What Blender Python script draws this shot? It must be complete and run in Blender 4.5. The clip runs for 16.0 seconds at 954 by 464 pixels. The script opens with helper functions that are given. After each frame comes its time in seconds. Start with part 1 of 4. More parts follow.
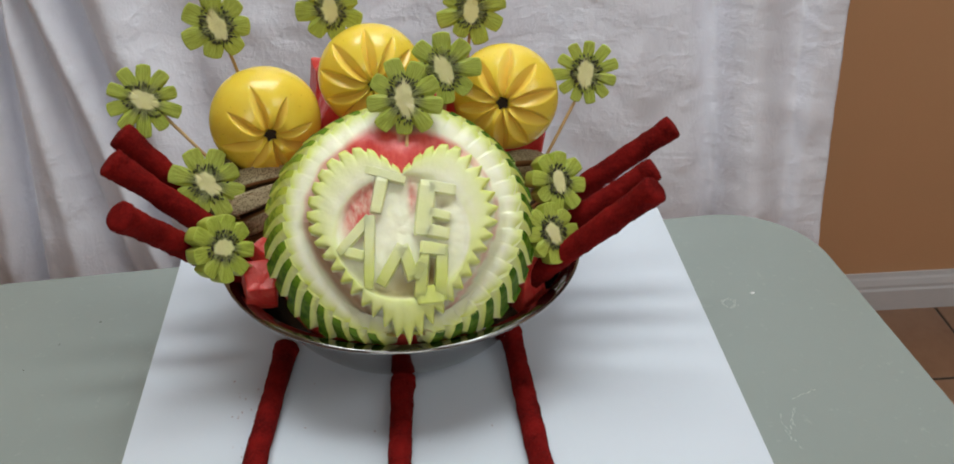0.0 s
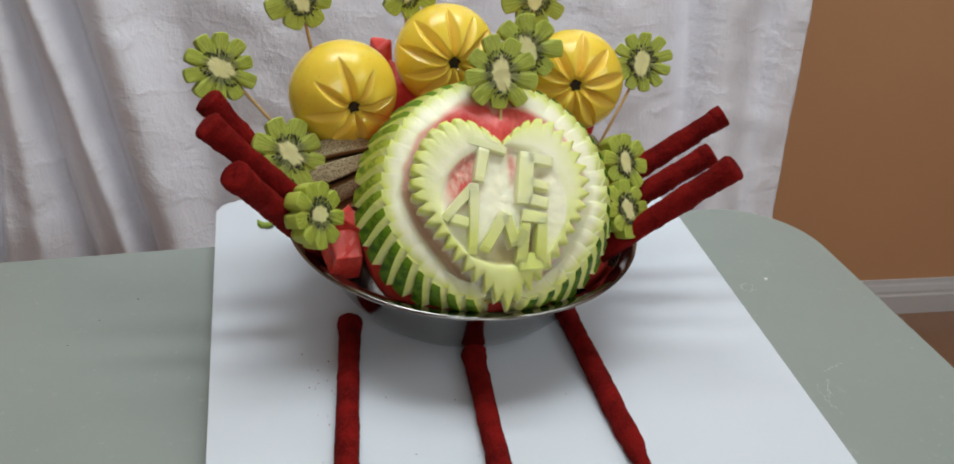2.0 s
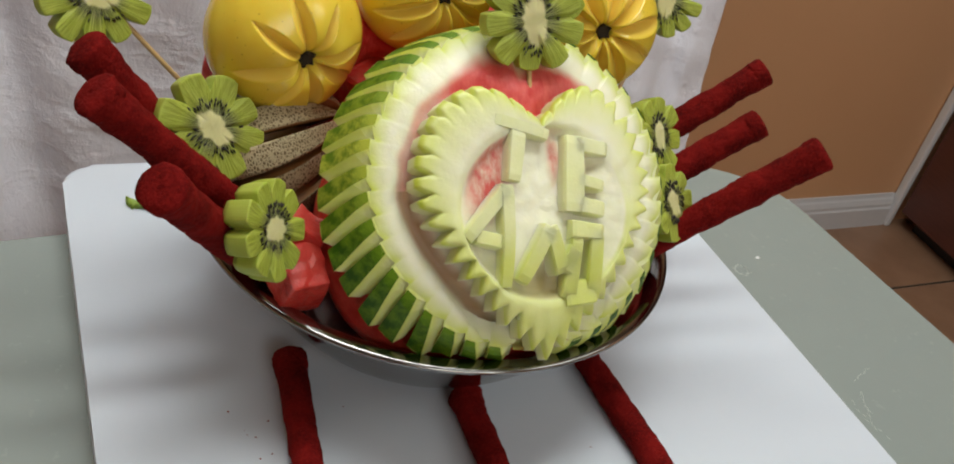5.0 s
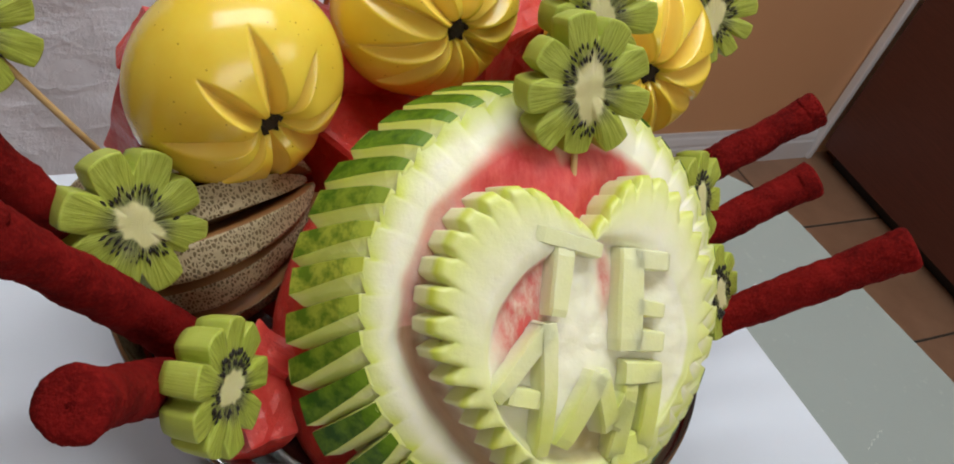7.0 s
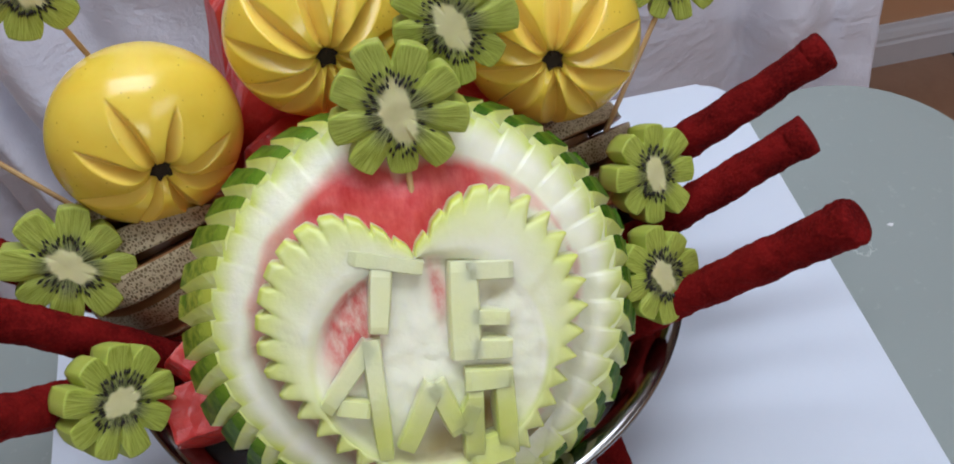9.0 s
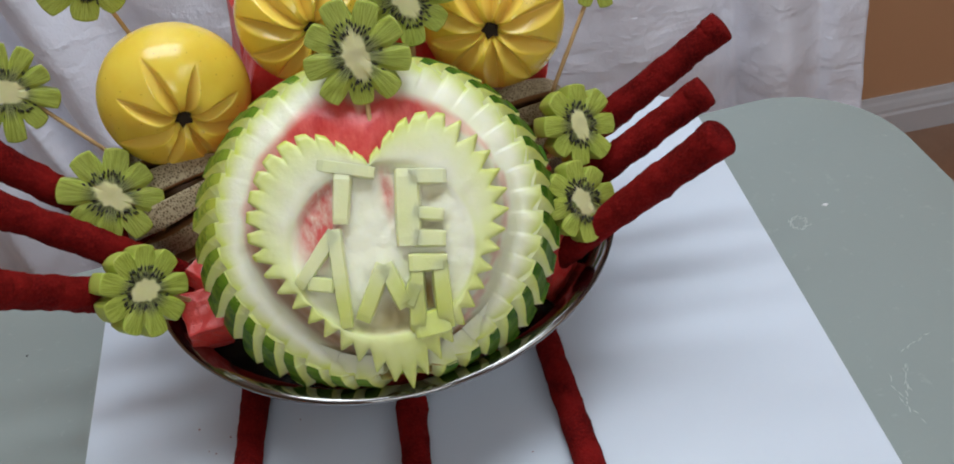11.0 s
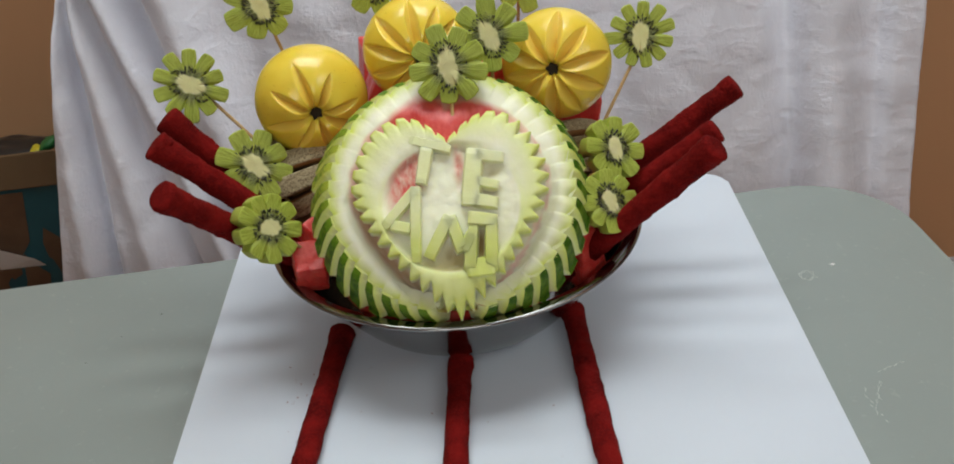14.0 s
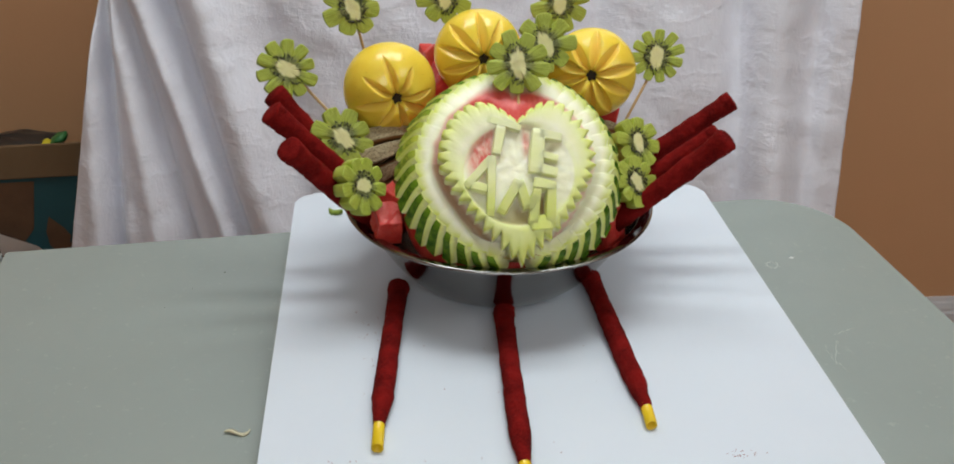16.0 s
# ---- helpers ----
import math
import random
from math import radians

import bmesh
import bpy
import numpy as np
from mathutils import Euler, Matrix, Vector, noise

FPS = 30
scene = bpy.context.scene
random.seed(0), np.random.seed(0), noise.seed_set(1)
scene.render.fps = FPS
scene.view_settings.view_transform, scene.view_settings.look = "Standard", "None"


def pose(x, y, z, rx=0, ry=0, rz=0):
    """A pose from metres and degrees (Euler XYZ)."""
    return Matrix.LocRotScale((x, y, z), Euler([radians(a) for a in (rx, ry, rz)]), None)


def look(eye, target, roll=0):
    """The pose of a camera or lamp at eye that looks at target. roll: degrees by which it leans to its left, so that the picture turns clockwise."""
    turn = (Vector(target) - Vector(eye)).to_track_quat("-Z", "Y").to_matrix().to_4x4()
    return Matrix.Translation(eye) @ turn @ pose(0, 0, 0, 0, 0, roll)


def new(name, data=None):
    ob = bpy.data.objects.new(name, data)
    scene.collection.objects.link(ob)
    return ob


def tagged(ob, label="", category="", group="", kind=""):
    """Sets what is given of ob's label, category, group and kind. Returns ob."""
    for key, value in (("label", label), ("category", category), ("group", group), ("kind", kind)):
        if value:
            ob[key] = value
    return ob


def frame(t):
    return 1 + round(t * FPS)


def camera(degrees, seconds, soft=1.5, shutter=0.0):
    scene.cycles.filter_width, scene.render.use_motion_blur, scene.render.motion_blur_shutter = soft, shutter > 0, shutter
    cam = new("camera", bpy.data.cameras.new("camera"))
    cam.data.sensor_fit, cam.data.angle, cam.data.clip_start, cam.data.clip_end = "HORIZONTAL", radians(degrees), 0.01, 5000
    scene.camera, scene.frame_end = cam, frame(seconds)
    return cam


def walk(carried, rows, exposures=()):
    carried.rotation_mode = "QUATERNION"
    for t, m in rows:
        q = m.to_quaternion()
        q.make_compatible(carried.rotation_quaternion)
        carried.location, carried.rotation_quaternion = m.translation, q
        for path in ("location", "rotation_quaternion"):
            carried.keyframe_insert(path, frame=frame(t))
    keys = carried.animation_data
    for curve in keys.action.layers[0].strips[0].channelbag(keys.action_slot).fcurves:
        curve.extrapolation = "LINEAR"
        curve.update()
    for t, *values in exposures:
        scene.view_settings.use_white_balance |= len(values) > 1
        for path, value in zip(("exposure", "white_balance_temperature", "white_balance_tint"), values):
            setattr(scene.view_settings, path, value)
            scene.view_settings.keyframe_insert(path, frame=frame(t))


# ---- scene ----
cam = camera(51.9, 16.0, soft=1.8)
PATH = [
    (0, (0.0030, -0.0019, 1.2740), (0.0723, 0.8329, 0.7278), -0.20),
    (0.5, (-0.0071, -0.0068, 1.2743), (0.0822, 0.8252, 0.7268), 1.95),
    (1, (-0.0538, -0.0166, 1.2604), (0.0511, 0.8317, 0.7415), 3.35),
    (1.5, (-0.1298, -0.0190, 1.2321), (0.0353, 0.8389, 0.7455), 3.82),
    (2, (-0.1674, -0.0190, 1.2459), (0.0492, 0.8093, 0.7292), 6.04),
    (2.5, (-0.2037, 0.0130, 1.2385), (0.0183, 0.8324, 0.7099), 8.77),
    (3, (-0.2128, 0.0563, 1.2316), (0.0231, 0.8693, 0.6993), 10.58),
    (3.5, (-0.2018, 0.0858, 1.2151), (0.0539, 0.9010, 0.6954), 11.35),
    (6, (-0.2451, 0.3334, 1.1588), (0.2634, 0.9415, 0.5493), 19.67),
    (6.5, (-0.2365, 0.3771, 1.1570), (0.2832, 0.9734, 0.5453), 22.43),
    (7, (-0.2142, 0.3915, 1.1612), (0.2891, 0.9703, 0.5195), 23.03),
    (7.5, (-0.1498, 0.4035, 1.1825), (0.2864, 0.9618, 0.4767), 19.93),
    (8, (-0.0871, 0.4005, 1.2011), (0.1858, 0.9980, 0.4470), 9.81),
    (8.5, (-0.0426, 0.3734, 1.2240), (0.1078, 0.9945, 0.4550), -0.07),
    (11, (0.0189, 0.1992, 1.2398), (0.0746, 0.9291, 0.5585), -8.28),
    (11.5, (0.0115, 0.1347, 1.2241), (0.0584, 0.8926, 0.5734), -7.93),
    (12, (0.0230, 0.0985, 1.2350), (0.0082, 0.8676, 0.5961), -10.14),
    (12.5, (0.0288, 0.0746, 1.2372), (0.0127, 0.8586, 0.6167), -9.39),
    (13, (0.0276, 0.0535, 1.2352), (0.0111, 0.8439, 0.6228), -8.69),
    (13.5, (0.0282, 0.0275, 1.2395), (0.0079, 0.8414, 0.6588), -7.95),
    (14, (0.0263, 0.0058, 1.2357), (0.0082, 0.8511, 0.7016), -5.51),
    (14.5, (0.0137, -0.0032, 1.2310), (-0.0024, 0.8546, 0.7173), -4.43),
    (15, (-0.0330, -0.0620, 1.2389), (-0.0423, 0.8011, 0.7339), -4.20),
    (15.5, (-0.0897, -0.1387, 1.2425), (-0.0467, 0.7264, 0.7427), -1.46),
    (16, (-0.1088, -0.1561, 1.2515), (-0.0165, 0.7148, 0.7689), 1.17),
]
walk(cam, [(t, look(eye, target, roll)) for t, eye, target, roll in PATH],
     [(0.0, -0.17, 6500, 10), (3.5, -0.11, 6600, 10), (6.0, -0.15, 6950, 12), (6.5, -0.13, 6850, 13), (7.5, -0.15, 6300, 16), (8.5, -0.21, 5850, 18), (11.0, -0.25, 6050, 13), (12.0, -0.25, 6200, 12), (13.5, -0.23, 6500, 11), (14.5, -0.20, 6500, 10), (15.0, -0.14, 6500, 10), (16.0, -0.07, 6500, 10)])

# ---- light ----
world = bpy.data.worlds.new("room_world")
scene.world = world
world.use_nodes = True
world.node_tree.nodes["Background"].inputs[0].default_value = (0.9, 0.95, 1.0, 1)
world.node_tree.nodes["Background"].inputs[1].default_value = 0.03


def tube_light(name, m, power, length, width, colour=(1.0, 0.97, 0.94)):
    data = bpy.data.lights.new(name, "AREA")
    data.shape, data.size, data.size_y, data.energy, data.color = "RECTANGLE", length, width, power, colour
    ob = new(name, data)
    ob.matrix_world = m
    return ob


# fluorescent tubes under the ceiling, running across the table
tube_light("ceiling_tube_light", pose(0.02, 0.94, 2.33), 9.9, 1.2, 0.20, (0.925, 0.99, 0.975))
tube_light("ceiling_tube_light", pose(0.02, 0.62, 2.33), 9.9, 1.2, 0.20, (0.925, 0.99, 0.975))
# unseen fill lamps, added to brighten the right side and the front
tube_light("ceiling_room_light", look((1.55, -0.35, 2.3), (1.4, 0.4, 0.0)), 11, 1.4, 0.7, (0.925, 0.99, 0.975))
tube_light("ceiling_room_light", look((-0.1, -1.6, 2.25), (0.0, 0.9, 0.8)), 17, 1.4, 0.7, (0.925, 0.99, 0.975))

# ---- materials ----


class Nodes:
    """A node material under construction."""

    def __init__(self, name, rough=0.5, metal=0.0, **sockets):
        self.mat = bpy.data.materials.new(name)
        self.mat.use_nodes = True
        self.tree = self.mat.node_tree
        self.bsdf = self.tree.nodes["Principled BSDF"]
        self.set(Roughness=rough, Metallic=metal, **sockets)

    def set(self, **sockets):
        for key, value in sockets.items():
            socket = self.bsdf.inputs[key.replace("_", " ")]
            if isinstance(value, bpy.types.NodeSocket):
                self.tree.links.new(value, socket)
            else:
                socket.default_value = value

    def put(self, socket, value):
        if isinstance(value, bpy.types.NodeSocket):
            self.tree.links.new(value, socket)
        elif isinstance(value, tuple) and len(value) == 3 and socket.type == "RGBA":
            socket.default_value = (*value, 1)
        else:
            socket.default_value = value

    def attr(self, name, vector=False):
        n = self.tree.nodes.new("ShaderNodeAttribute")
        n.attribute_name = name
        return n.outputs["Vector" if vector else "Fac"]

    def coords(self, scale=(1, 1, 1)):
        t = self.tree.nodes.new("ShaderNodeTexCoord")
        m = self.tree.nodes.new("ShaderNodeMapping")
        m.inputs["Scale"].default_value = scale
        self.tree.links.new(t.outputs["Object"], m.inputs["Vector"])
        return m.outputs[0]

    def noise(self, scale, detail=4.0, rough=0.6, vector=None, stretch=(1, 1, 1)):
        n = self.tree.nodes.new("ShaderNodeTexNoise")
        n.inputs["Scale"].default_value, n.inputs["Detail"].default_value, n.inputs["Roughness"].default_value = scale, detail, rough
        self.tree.links.new(self.coords(stretch) if vector is None else vector, n.inputs["Vector"])
        return n.outputs["Fac"]

    def cells(self, scale, feature="F1", vector=None):
        n = self.tree.nodes.new("ShaderNodeTexVoronoi")
        n.feature = feature
        n.inputs["Scale"].default_value = scale
        self.tree.links.new(self.coords() if vector is None else vector, n.inputs["Vector"])
        return n.outputs["Distance"]

    def ramp(self, fac, *stops):
        n = self.tree.nodes.new("ShaderNodeValToRGB")
        el = n.color_ramp.elements
        while len(el) < len(stops):
            el.new(0.5)
        for e, (at, colour) in zip(el, stops):
            e.position = at
            e.color = (colour, colour, colour, 1) if isinstance(colour, float) else (*colour, 1)
        self.put(n.inputs["Fac"], fac)
        return n.outputs["Color"]

    def mix(self, fac, a, b, mode="MIX"):
        n = self.tree.nodes.new("ShaderNodeMix")
        n.data_type, n.blend_type = "RGBA", mode
        self.put(n.inputs["Factor"], fac), self.put(n.inputs["A"], a), self.put(n.inputs["B"], b)
        return n.outputs["Result"]

    def math(self, op, a, b=0.0, clamp=False):
        n = self.tree.nodes.new("ShaderNodeMath")
        n.operation, n.use_clamp = op, clamp
        self.put(n.inputs[0], a), self.put(n.inputs[1], b)
        return n.outputs[0]

    def random(self):
        return self.tree.nodes.new("ShaderNodeObjectInfo").outputs["Random"]

    def bump(self, height, strength=0.3, distance=0.001, after=None):
        n = self.tree.nodes.new("ShaderNodeBump")
        n.inputs["Strength"].default_value, n.inputs["Distance"].default_value = strength, distance
        self.put(n.inputs["Height"], height)
        if after is not None:
            self.tree.links.new(after, n.inputs["Normal"])
        self.set(Normal=n.outputs[0])
        return n.outputs[0]

    def colour(self, value):
        self.put(self.bsdf.inputs["Base Color"], value)


def wall_paint():
    m = Nodes("tan_wall_paint", 0.6)
    m.colour(m.mix(m.noise(2.5), (0.66, 0.37, 0.195), (0.72, 0.41, 0.22)))
    m.bump(m.noise(160, 3), 0.15, 0.002)
    return m.mat


def white_paint():
    m = Nodes("white_gloss_paint", 0.35)
    m.colour(m.mix(m.noise(30, 5), (0.66, 0.68, 0.72), (0.74, 0.75, 0.78)))
    m.bump(m.noise(60), 0.1, 0.001)
    return m.mat


def ceiling_paint():
    m = Nodes("ceiling_paint", 0.8)
    m.colour(m.mix(m.noise(4), (0.74, 0.73, 0.71), (0.8, 0.79, 0.77)))
    return m.mat


def floor_tile():
    m = Nodes("brown_ceramic_tile", 0.35)
    base = m.mix(m.random(), (0.33, 0.19, 0.12), (0.41, 0.25, 0.16))
    base = m.mix(m.ramp(m.noise(9, 6), (0.35, 0.0), (0.75, 1.0)), base, (0.26, 0.145, 0.09))
    m.colour(m.mix(m.ramp(m.noise(40, 5), (0.5, 0.0), (0.8, 0.5)), base, (0.33, 0.21, 0.14)))
    m.bump(m.noise(25, 5), 0.2, 0.002)
    return m.mat


def grout():
    m = Nodes("dark_grout", 0.9)
    m.colour(m.mix(m.noise(80), (0.06, 0.045, 0.035), (0.1, 0.08, 0.065)))
    return m.mat


def dark_wood():
    m = Nodes("dark_stained_wood", 0.4)
    grain = m.noise(14, 6, 0.65, stretch=(1, 1, 14))
    m.colour(m.mix(grain, (0.060, 0.018, 0.013), (0.135, 0.041, 0.028)))
    m.bump(grain, 0.15, 0.001)
    return m.mat


def curtain_cloth():
    m = Nodes("white_crushed_cloth", 0.55)
    m.set(Sheen_Weight=0.4, Sheen_Roughness=0.4)
    soft = m.noise(7, 5)
    m.colour(m.mix(soft, (0.745, 0.75, 0.835), (0.81, 0.815, 0.895)))
    creases = m.noise(26, 6, 0.6, stretch=(1, 1, 0.6))
    ridged = m.math("ABSOLUTE", m.math("SUBTRACT", creases, 0.5))
    first = m.bump(m.ramp(ridged, (0.0, 1.0), (0.10, 0.0)), 0.19, 0.004)
    across = m.noise(13, 6, 0.6, stretch=(0.7, 1, 1.7))
    second = m.bump(m.ramp(m.math("ABSOLUTE", m.math("SUBTRACT", across, 0.5)), (0.0, 1.0), (0.07, 0.0)), 0.17, 0.005, first)
    m.bump(m.noise(34, 5), 0.22, 0.004, second)
    return m.mat


def table_plastic():
    m = Nodes("grey_green_plastic", 0.42)
    base = m.mix(m.noise(5, 4), (0.255, 0.292, 0.275), (0.29, 0.327, 0.308))
    m.colour(m.mix(m.ramp(m.noise(120, 6), (0.62, 0.0), (0.75, 0.6)), base, (0.36, 0.39, 0.37)))
    m.set(Roughness=m.ramp(m.noise(18, 5), (0.3, 0.34), (0.7, 0.5)))
    m.bump(m.noise(420, 3), 0.12, 0.0006)
    return m.mat


def board_plastic():
    m = Nodes("white_cutting_board_plastic", 0.36)
    m.set(Subsurface_Weight=0.15, Subsurface_Radius=(0.01, 0.01, 0.01), Subsurface_Scale=0.5)
    m.colour(m.mix(m.noise(7, 4), (0.62, 0.675, 0.755), (0.67, 0.72, 0.795)))
    knife = m.noise(60, 5, 0.7, stretch=(1, 0.12, 1))
    m.set(Roughness=m.ramp(m.noise(22, 5), (0.3, 0.3), (0.7, 0.45)))
    m.bump(m.math("ADD", knife, m.noise(500, 2)), 0.08, 0.0005)
    return m.mat


def steel():
    m = Nodes("brushed_stainless_steel", 0.2, 1.0)
    m.colour(m.mix(m.noise(20), (0.235, 0.23, 0.225), (0.30, 0.295, 0.285)))
    streak = m.noise(90, 5, 0.6, stretch=(1, 1, 30))
    m.set(Roughness=m.ramp(streak, (0.3, 0.10), (0.75, 0.20)))
    m.bump(streak, 0.05, 0.0004)
    return m.mat


def apple_skin():
    m = Nodes("yellow_apple_skin", 0.24)
    m.set(Subsurface_Weight=0.12, Subsurface_Radius=(0.02, 0.01, 0.004), Subsurface_Scale=0.4, Coat_Weight=0.1, Coat_Roughness=0.2)
    skin = m.mix(m.ramp(m.noise(28, 4), (0.3, 0.0), (0.75, 1.0)), (0.80, 0.545, 0.040), (0.88, 0.665, 0.085))
    skin = m.mix(m.ramp(m.cells(230), (0.0, 1.0), (0.07, 1.0), (0.11, 0.0)), skin, (0.52, 0.31, 0.02))
    flesh = m.mix(m.noise(60, 5), (0.89, 0.62, 0.075), (0.93, 0.70, 0.14))
    cut = m.attr("flesh")
    flesh = m.mix(m.attr("brown"), flesh, (0.60, 0.28, 0.07))
    m.colour(m.mix(cut, skin, flesh))
    m.set(Roughness=m.math("ADD", m.math("MULTIPLY", cut, 0.06), 0.21))
    m.bump(m.noise(170, 3), 0.12, 0.0008)
    return m.mat


def plain(name, a, b, scale=60.0, rough=0.5, strength=0.3, distance=0.001, **sockets):
    m = Nodes(name, rough, **sockets)
    m.colour(m.mix(m.noise(scale, 5), a, b))
    m.bump(m.noise(scale * 2.5, 4), strength, distance)
    return m.mat


def kiwi_flesh():
    m = Nodes("kiwi_flesh", 0.5)
    m.set(Specular_IOR_Level=0.3)
    m.set(Subsurface_Weight=0.3, Subsurface_Radius=(0.006, 0.008, 0.002), Subsurface_Scale=0.5)
    rad, around = m.attr("rad"), m.attr("around", True)
    streak = m.noise(5.5, 3, 0.6, vector=around)
    green = m.mix(m.ramp(streak, (0.35, 0.0), (0.65, 1.0)), (0.24, 0.285, 0.03), (0.43, 0.49, 0.085))
    inner = m.ramp(rad, (0.0, 0.0), (0.42, 0.0), (0.62, 1.0), (1.0, 1.0))
    dark = m.mix(m.ramp(streak, (0.42, 0.0), (0.6, 1.0)), (0.03, 0.036, 0.008), (0.30, 0.32, 0.12))
    body = m.mix(inner, dark, green)
    body = m.mix(m.attr("side"), body, m.mix(m.noise(90), (0.33, 0.39, 0.05), (0.44, 0.50, 0.10)))
    core = m.mix(m.noise(120), (0.63, 0.60, 0.29), (0.73, 0.70, 0.38))
    m.colour(m.mix(m.attr("core"), body, core))
    m.bump(m.math("ADD", streak, m.noise(260, 3)), 0.3, 0.0007)
    return m.mat


def rind_flesh():
    """Carved watermelon: white rind, pale green towards the skin, red towards the heart of the fruit."""
    m = Nodes("carved_watermelon_flesh", 0.43)
    m.set(Coat_Weight=0.06, Coat_Roughness=0.2)
    m.set(Subsurface_Weight=0.45, Subsurface_Radius=(0.012, 0.011, 0.008), Subsurface_Scale=0.7)
    white = m.mix(m.noise(50, 5), (0.85, 0.835, 0.62), (0.90, 0.89, 0.76))
    white = m.mix(m.ramp(m.noise(24, 6, 0.65), (0.46, 0.0), (0.72, 0.3)), white, (0.78, 0.80, 0.46))
    green = m.mix(m.noise(70, 5), (0.56, 0.66, 0.045), (0.70, 0.76, 0.13))
    base = m.mix(m.math("ADD", m.attr("green"), m.math("MULTIPLY", m.math("SUBTRACT", m.noise(38, 4), 0.5), 0.55), True), white, green)
    vein = m.noise(95, 6, 0.7, stretch=(1.6, 0.7, 1.0))
    red = m.mix(m.ramp(vein, (0.35, 0.0), (0.7, 1.0)), (0.55, 0.028, 0.03), (0.72, 0.13, 0.11))
    amount = m.math("ADD", m.attr("red"), m.math("MULTIPLY", m.math("SUBTRACT", vein, 0.5), m.math("MULTIPLY", m.attr("red"), m.math("ADD", 0.9, m.math("MULTIPLY", m.attr("grain"), 2.7)))), True)
    base = m.mix(amount, base, red)
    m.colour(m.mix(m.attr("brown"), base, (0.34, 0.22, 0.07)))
    m.bump(m.math("ADD", m.noise(130, 4), m.math("MULTIPLY", m.noise(420, 3), 0.5)), 0.26, 0.0014)
    return m.mat


def melon_skin():
    m = Nodes("green_watermelon_skin", 0.42)
    streak = m.noise(75, 5, 0.65)
    green = m.mix(m.ramp(streak, (0.42, 0.0), (0.6, 1.0)), (0.026, 0.088, 0.004), (0.125, 0.235, 0.012))
    yellow = m.mix(m.ramp(streak, (0.44, 0.0), (0.56, 1.0)), (0.16, 0.26, 0.018), (0.52, 0.54, 0.07))
    m.colour(m.mix(m.attr("yellow"), green, yellow))
    m.set(Specular_IOR_Level=0.2)
    m.bump(streak, 0.15, 0.0008)
    return m.mat


def red_flesh():
    m = Nodes("red_watermelon_flesh", 0.28)
    m.set(Subsurface_Weight=0.3, Subsurface_Radius=(0.02, 0.006, 0.005), Subsurface_Scale=0.5)
    vein = m.noise(70, 6, 0.7)
    m.colour(m.mix(m.ramp(vein, (0.35, 0.0), (0.72, 1.0)), (0.60, 0.034, 0.030), (0.75, 0.105, 0.078)))
    m.bump(m.math("ADD", vein, m.noise(300, 4)), 0.5, 0.0016)
    return m.mat


def netted_rind():
    m = Nodes("netted_cantaloupe_rind", 0.65)
    edge = m.cells(720, "DISTANCE_TO_EDGE", m.coords((1.0, 1.0, 0.62)))
    net = m.ramp(edge, (0.0, 1.0), (0.12, 1.0), (0.21, 0.0))
    ground = m.mix(m.noise(60), (0.14, 0.10, 0.045), (0.20, 0.145, 0.07))
    m.colour(m.mix(net, ground, m.mix(m.noise(90), (0.42, 0.335, 0.19), (0.52, 0.43, 0.27))))
    m.bump(net, 0.6, 0.0012)
    return m.mat


def chili_coating():
    m = Nodes("dark_red_chili_coating", 0.9)
    m.set(Specular_IOR_Level=0.06)
    base = m.mix(m.ramp(m.noise(45, 5), (0.35, 0.0), (0.68, 1.0)), (0.075, 0.003, 0.003), (0.215, 0.009, 0.008))
    m.colour(m.mix(m.ramp(m.noise(700, 3), (0.45, 0.0), (0.75, 0.6)), base, (0.275, 0.016, 0.012)))
    first = m.bump(m.noise(640, 4), 0.9, 0.0011)
    m.bump(m.noise(150, 5), 0.35, 0.0015, first)
    return m.mat


M_WALL, M_WHITE, M_CEIL, M_TILE, M_GROUT, M_WOOD = wall_paint(), white_paint(), ceiling_paint(), floor_tile(), grout(), dark_wood()
M_CLOTH, M_TABLE, M_BOARD, M_STEEL = curtain_cloth(), table_plastic(), board_plastic(), steel()
M_APPLE, M_KIWI, M_RIND, M_SKIN, M_RED, M_NET, M_CHILI = apple_skin(), kiwi_flesh(), rind_flesh(), melon_skin(), red_flesh(), netted_rind(), chili_coating()
M_SEED = plain("black_seed", (0.008, 0.006, 0.005), (0.02, 0.014, 0.01), 300, 0.35)
M_BAMBOO = plain("bamboo_skewer_wood", (0.46, 0.28, 0.11), (0.60, 0.40, 0.18), 200, 0.55)
M_STRAW = plain("yellow_straw_plastic", (0.82, 0.55, 0.01), (0.88, 0.62, 0.02), 100, 0.3, 0.05)
M_CALYX = plain("dry_brown_calyx", (0.012, 0.008, 0.004), (0.045, 0.025, 0.01), 300, 0.85, 0.6)
M_CANT = plain("orange_cantaloupe_flesh", (0.22, 0.10, 0.035), (0.32, 0.15, 0.05), 60, 0.4)
M_CARD = plain("brown_cardboard", (0.125, 0.074, 0.034), (0.165, 0.10, 0.048), 30, 0.8)
M_TEAL = plain("teal_printed_cardboard", (0.010, 0.060, 0.075), (0.018, 0.085, 0.10), 20, 0.5)
M_PRINT = plain("rust_printed_cardboard", (0.045, 0.022, 0.012), (0.16, 0.085, 0.045), 22, 0.5)
